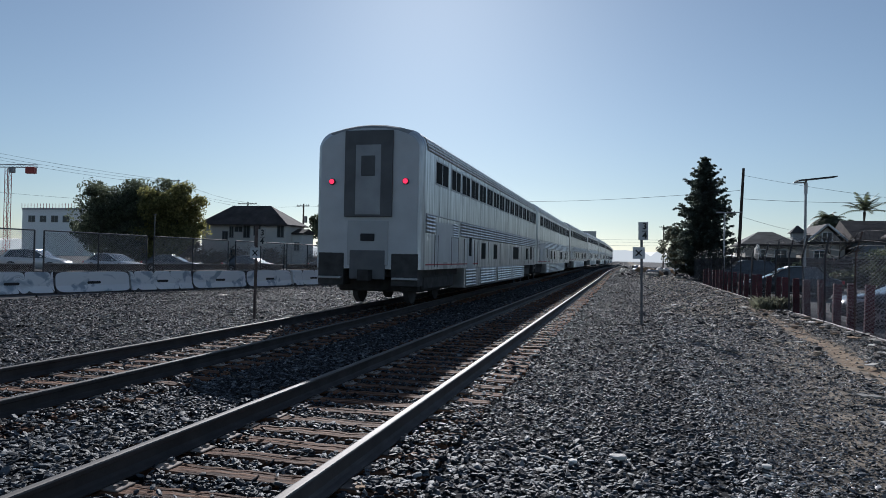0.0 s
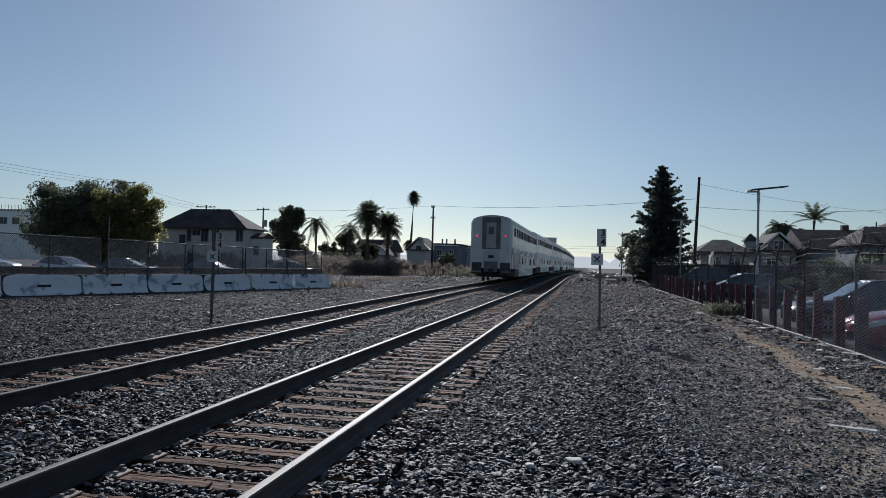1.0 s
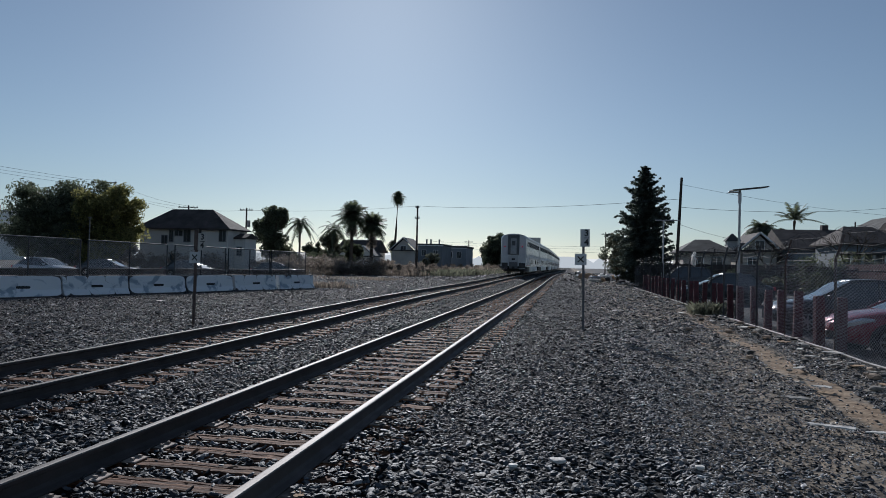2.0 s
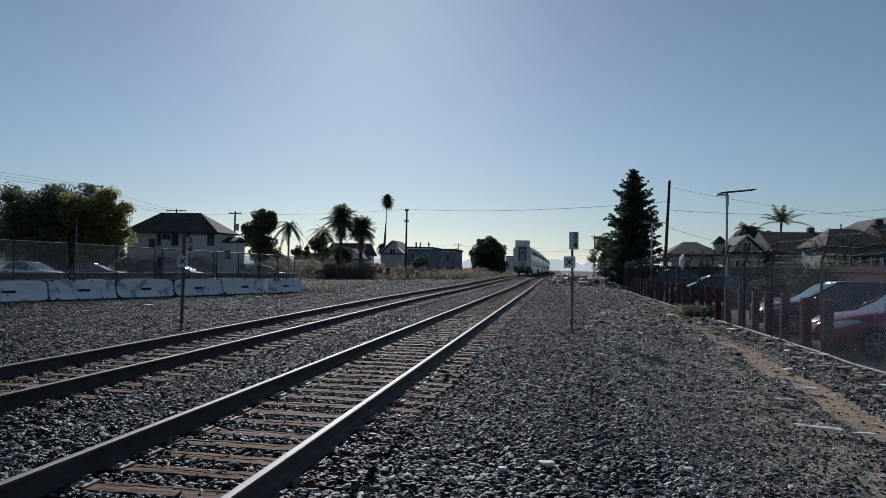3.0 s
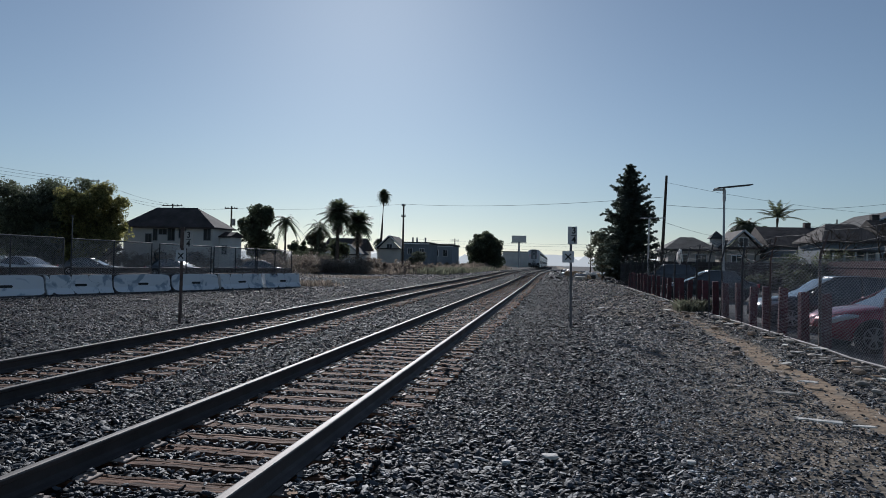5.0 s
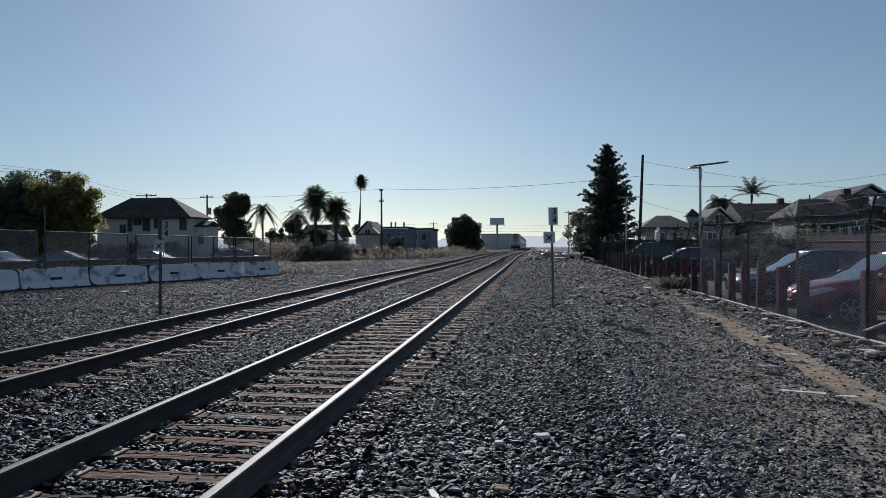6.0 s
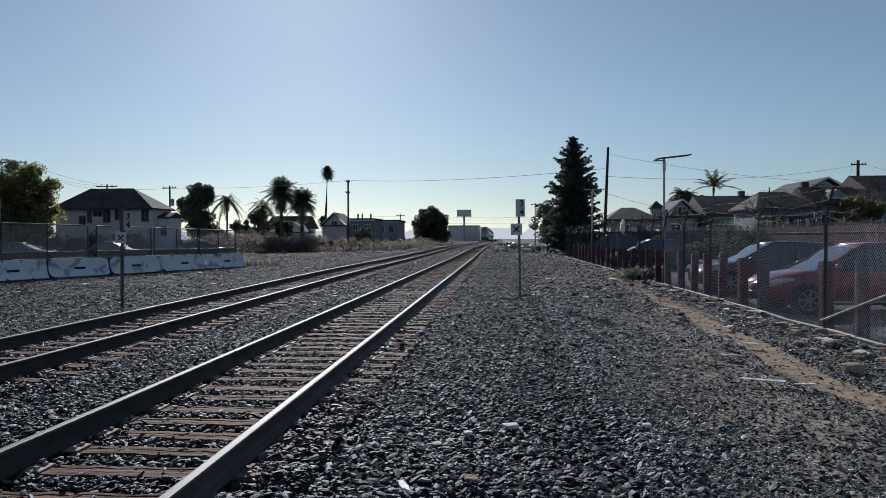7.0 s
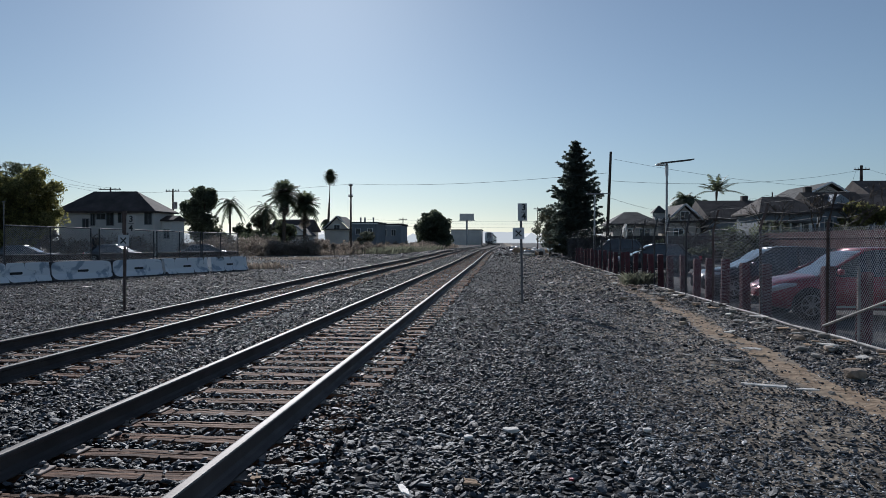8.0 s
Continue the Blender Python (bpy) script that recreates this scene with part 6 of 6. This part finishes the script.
brush("weeds", 420, (-15.5, -13.5, 41, 44), 0.4, M_DRY, "dry weeds at the end of the barrier", 0.4, 0.02, 0.5)


def far_line(radius, base, swing, fine, mat, label, seed):
    """A far outline that follows a circle round the place."""
    n, verts, faces = 420, [], []
    for i in range(n + 1):
        a = radians(-100 + 200 * i / n)
        hgt = base + swing * noise.noise(Vector((i * 0.07, seed, 0))) + fine * noise.noise(Vector((i * 0.55, seed + 3, 0))) + 0.6 * fine * noise.noise(Vector((i * 1.9, seed + 6, 0)))
        verts += [(radius * math.sin(a), radius * math.cos(a), -2), (radius * math.sin(a), radius * math.cos(a), max(3, hgt))]
    for i in range(n):
        faces.append((2 * i, 2 * i + 2, 2 * i + 3, 2 * i + 1))
    tagged(mesh_object("backdrop", verts, faces, mat), label, "backdrop", kind="structure")


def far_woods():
    # both outlines glow evenly to stand for distance haze
    far_line(1500, 19, 9, 2, M_HILL, "far ridge on the horizon, its pale haze painted as glow", 2)
    far_line(760, 9.5, 5, 4.5, M_FARTREES, "treeline far down the line, its grey haze painted as glow", 9)


far_woods()


# ---------------------------------------------------------------- litter, rocks and the trailer
n = 3200
fy, fx = RNG.uniform(66, 190, n), RNG.uniform(-0.5, 8.5, n)
scatter_rocks("far_rubble", np.stack([fx, fy, np.array([ground_z(a, b) for a, b in zip(fx, fy)]) + 0.02], 1), 0.16 * RNG.lognormal(0, 0.45, n), False, M_STONE, "dark rubble strewn far down the line")
n = 500
fy, fx = RNG.uniform(70, 170, n), RNG.uniform(1.5, 8.0, n)
scatter_rocks("far_debris", np.stack([fx, fy, np.array([ground_z(a, b) for a, b in zip(fx, fy)]) + 0.07], 1), 0.16 * RNG.lognormal(0, 0.45, n), False, M_DEBRIS, "pale dumped scraps far down the line")
n = 9500
dy = 7 + 55 * RNG.uniform(0, 1, n) ** 1.25
dx = np.where(RNG.uniform(0, 1, n) < 0.75, RNG.uniform(4.15, 5.45, n), RNG.uniform(1.8, 5.4, n))
scatter_rocks("debris", np.stack([dx, dy, np.array([ground_z(a, b) for a, b in zip(dx, dy)]) + 0.012], 1), 0.023 * RNG.lognormal(0, 0.55, n), False, M_DEBRIS, "pale chips and scraps strewn along the fence")
n = 3200
dy, dx = RNG.uniform(20, 64, n), RNG.uniform(1.4, 5.35, n)
scatter_rocks("debris", np.stack([dx, dy, np.array([ground_z(a, b) for a, b in zip(dx, dy)]) + 0.02], 1), 0.04 * RNG.lognormal(0, 0.5, n), False, M_DEBRIS, "pale rubbish strewn between the tracks and the fence")
n = 7000
dy, dx = RNG.uniform(16, 64, n), RNG.uniform(0.9, 5.35, n)
off = np.abs(dx - 3.73 - np.clip((dy - 9) / 22, 0, 1)) > 0.32 * (dy < 30)
dx, dy, n = dx[off], dy[off], int(off.sum())
scatter_rocks("clods", np.stack([dx, dy, np.array([ground_z(a, b) for a, b in zip(dx, dy)]) + 0.015], 1), 0.055 * RNG.lognormal(0, 0.4, n), False, M_STONE, "dark clods and broken stone on rough ground")


def chunk(name, x, y, sx, sy, sz, mat, label, category, seed, turn=0, z=None):
    bm = bmesh.new()
    bmesh.ops.create_icosphere(bm, subdivisions=2, radius=1)
    for v in bm.verts:
        k = 1 + 0.55 * noise.noise(v.co * 2.3 + Vector((seed * 3.1, 0, 0)))
        v.co = Vector((max(-0.8, min(0.8, v.co.x * k)) * sx, max(-0.8, min(0.8, v.co.y * k)) * sy, max(-0.75, min(0.7, v.co.z * k)) * sz))
    o = part(name, bm, mat)
    o.matrix_basis = pose(x, y, (ground_z(x, y) + 0.028 if z is None else z) + sz * 0.5, 0, 0, turn)
    return tagged(o, label, category)


def sheet(name, x, y, w, d, mat, label, category, seed, turn=0):
    """A crumpled flat scrap with a little thickness."""
    r = random.Random(seed)
    nx, ny = 6, 5
    wx, wy, skew = [r.uniform(0.6, 1.12) for _ in range(ny)], [r.uniform(0.55, 1.1) for _ in range(nx)], r.uniform(-0.1, 0.1)
    bm = bmesh.new()
    grid = [[bm.verts.new(((i / (nx - 1) - 0.5) * w * wx[j] + r.uniform(-0.03, 0.03) * w, (j / (ny - 1) - 0.5) * d * wy[i] + skew * i * d, 0.03 + r.uniform(0, 0.3) * min(w / 5, d / 4))) for i in range(nx)] for j in range(ny)]
    fs = [bm.faces.new((grid[j][i], grid[j][i + 1], grid[j + 1][i + 1], grid[j + 1][i])) for j in range(ny - 1) for i in range(nx - 1)]
    g = bmesh.ops.extrude_face_region(bm, geom=fs)
    for v in g["geom"]:
        if isinstance(v, bmesh.types.BMVert):
            v.co.z -= 0.012
    bmesh.ops.recalc_face_normals(bm, faces=bm.faces)
    o = part(name, bm, mat)
    o.matrix_basis = pose(x, y, ground_z(x, y) + 0.045, 0, 0, turn)
    return tagged(o, label, category)


chunk("stone", 0.08, 6.03, 0.08, 0.065, 0.024, M_LITTER, "pale angular stone lying on dark gravel", "stone", 1, 20)
chunk("stone", 1.23, 6.13, 0.045, 0.04, 0.022, M_LITTER, "small pale stone on the gravel", "stone", 2)
chunk("stone", -0.27, 5.79, 0.045, 0.04, 0.022, M_LITTER, "pale stone chip on the gravel", "stone", 3)
chunk("rock", 4.22, 8.88, 0.15, 0.12, 0.08, M_DIRTROCK, "tan rock beside the dirt path", "rock", 4, 10)
sheet("wood_scrap", 2.85, 7.98, 0.42, 0.1, M_LITTER, "pale splintered board lying on the gravel", "wood scrap", 5, -12)
sheet("wood_scrap", 3.2, 7.75, 0.22, 0.07, M_LITTER, "short pale board on the gravel", "wood scrap", 6, -8)
sheet("litter", 3.64, 10.75, 0.24, 0.2, M_LITTER, "flattened pale litter by the path", "litter", 7, 10)
sheet("litter", 3.0, 9.6, 0.3, 0.2, M_ROCK, "grey flattened scrap on the stones", "litter", 8, -15)
sheet("wood_chip", -1.66, 4.68, 0.1, 0.13, M_CARD, "orange-brown wood chip against the rail", "wood chip", 9, 30)
sheet("wood_chip", -0.17, 4.56, 0.09, 0.12, M_CARD, "tan wood chip on the gravel", "wood chip", 10, 70)
sheet("wood_chip", -0.62, 4.42, 0.05, 0.2, M_LITTER, "pale wood splinter on the gravel", "wood chip", 11, 20)
sheet("litter", 0.45, 4.66, 0.035, 0.03, M_RED, "small bright red scrap in the gravel", "litter", 12, 20)
sheet("litter", -7.9, 16.6, 0.25, 0.1, M_RED, "pinkish red litter at the foot of the sign", "litter", 13, 20)
r = random.Random(33)
for i in range(230):
    y = r.uniform(9, 44) if i < 190 else r.uniform(40, 75)
    x = r.choice((r.uniform(4.4, 5.35), r.uniform(4.7, 5.38), r.uniform(3.0, 5.2)))
    if r.random() < 0.62:
        w = r.uniform(0.07, 0.34)
        sheet("litter", x, y, w, w * r.uniform(0.25, 0.8), r.choice((M_LITTER, M_LITTER, M_CARD, M_ROCK)), "weathered scrap lying beside the fence", "litter", 100 + i, r.uniform(0, 180))
    else:
        w = r.uniform(0.08, 0.3)
        chunk("rubble", x, y, w * 0.45, w * 0.33, w * 0.2, r.choice((M_ROCK, M_DIRTROCK, M_UNDER)), "broken lump of rubble by the fence", "rubble", 100 + i, r.uniform(0, 180))
for i in range(26):
    y = r.uniform(18, 55)
    x = r.uniform(-16, -9.5)
    sheet("litter", x, y, r.uniform(0.15, 0.5), r.uniform(0.06, 0.25), r.choice((M_LITTER, M_ROCK)), "pale scrap on the stones near the barrier", "litter", 300 + i, r.uniform(0, 180))
for i in range(40):
    y = r.uniform(76, 112)
    x = r.uniform(1.4, 6.5)
    chunk("rubbish_lump", x, y, r.uniform(0.3, 0.9), r.uniform(0.3, 0.8), r.uniform(0.2, 0.6), r.choice((M_LITTER, M_ROCK, M_MIDGREY, M_CARD, M_UNDER)), "lump of dumped rubbish beside the line", "rubbish", 500 + i, r.uniform(0, 180))

t = thing("trailer", pose(6.9, 86, -0.05, 0, 0, 4), "pale box trailer with a dark window", "trailer")
part("body", boxed(-1.15, 1.15, -2.6, 2.6, 0.55, 2.7, bevel=0.08), M_TRAILER, t)
part("window", boxed(-0.6, 0.6, -2.63, -2.58, 1.6, 2.2), M_GLASS, t)
for sx in (-1, 1):
    part("wheel", tubed([(sx * 0.95, 0, 0.34), (sx * 1.17, 0, 0.34)], 0.34, 18), M_TYRE, t)
part("skirt", boxed(-1.05, 1.05, -2.5, 2.5, 0.35, 0.56), M_UNDER, t)
c = thing("cloth_rag", pose(5.6, 33, 2.1), "pale pinkish rag caught on the barbed wire", "rag")
bm = bmesh.new()
bmesh.ops.create_icosphere(bm, subdivisions=3, radius=0.3)
for v in bm.verts:
    v.co *= 1 + 0.5 * noise.noise(v.co * 6)
    v.co.x *= 0.35
part("cloth", bm, M_LITTER, c)

motions()
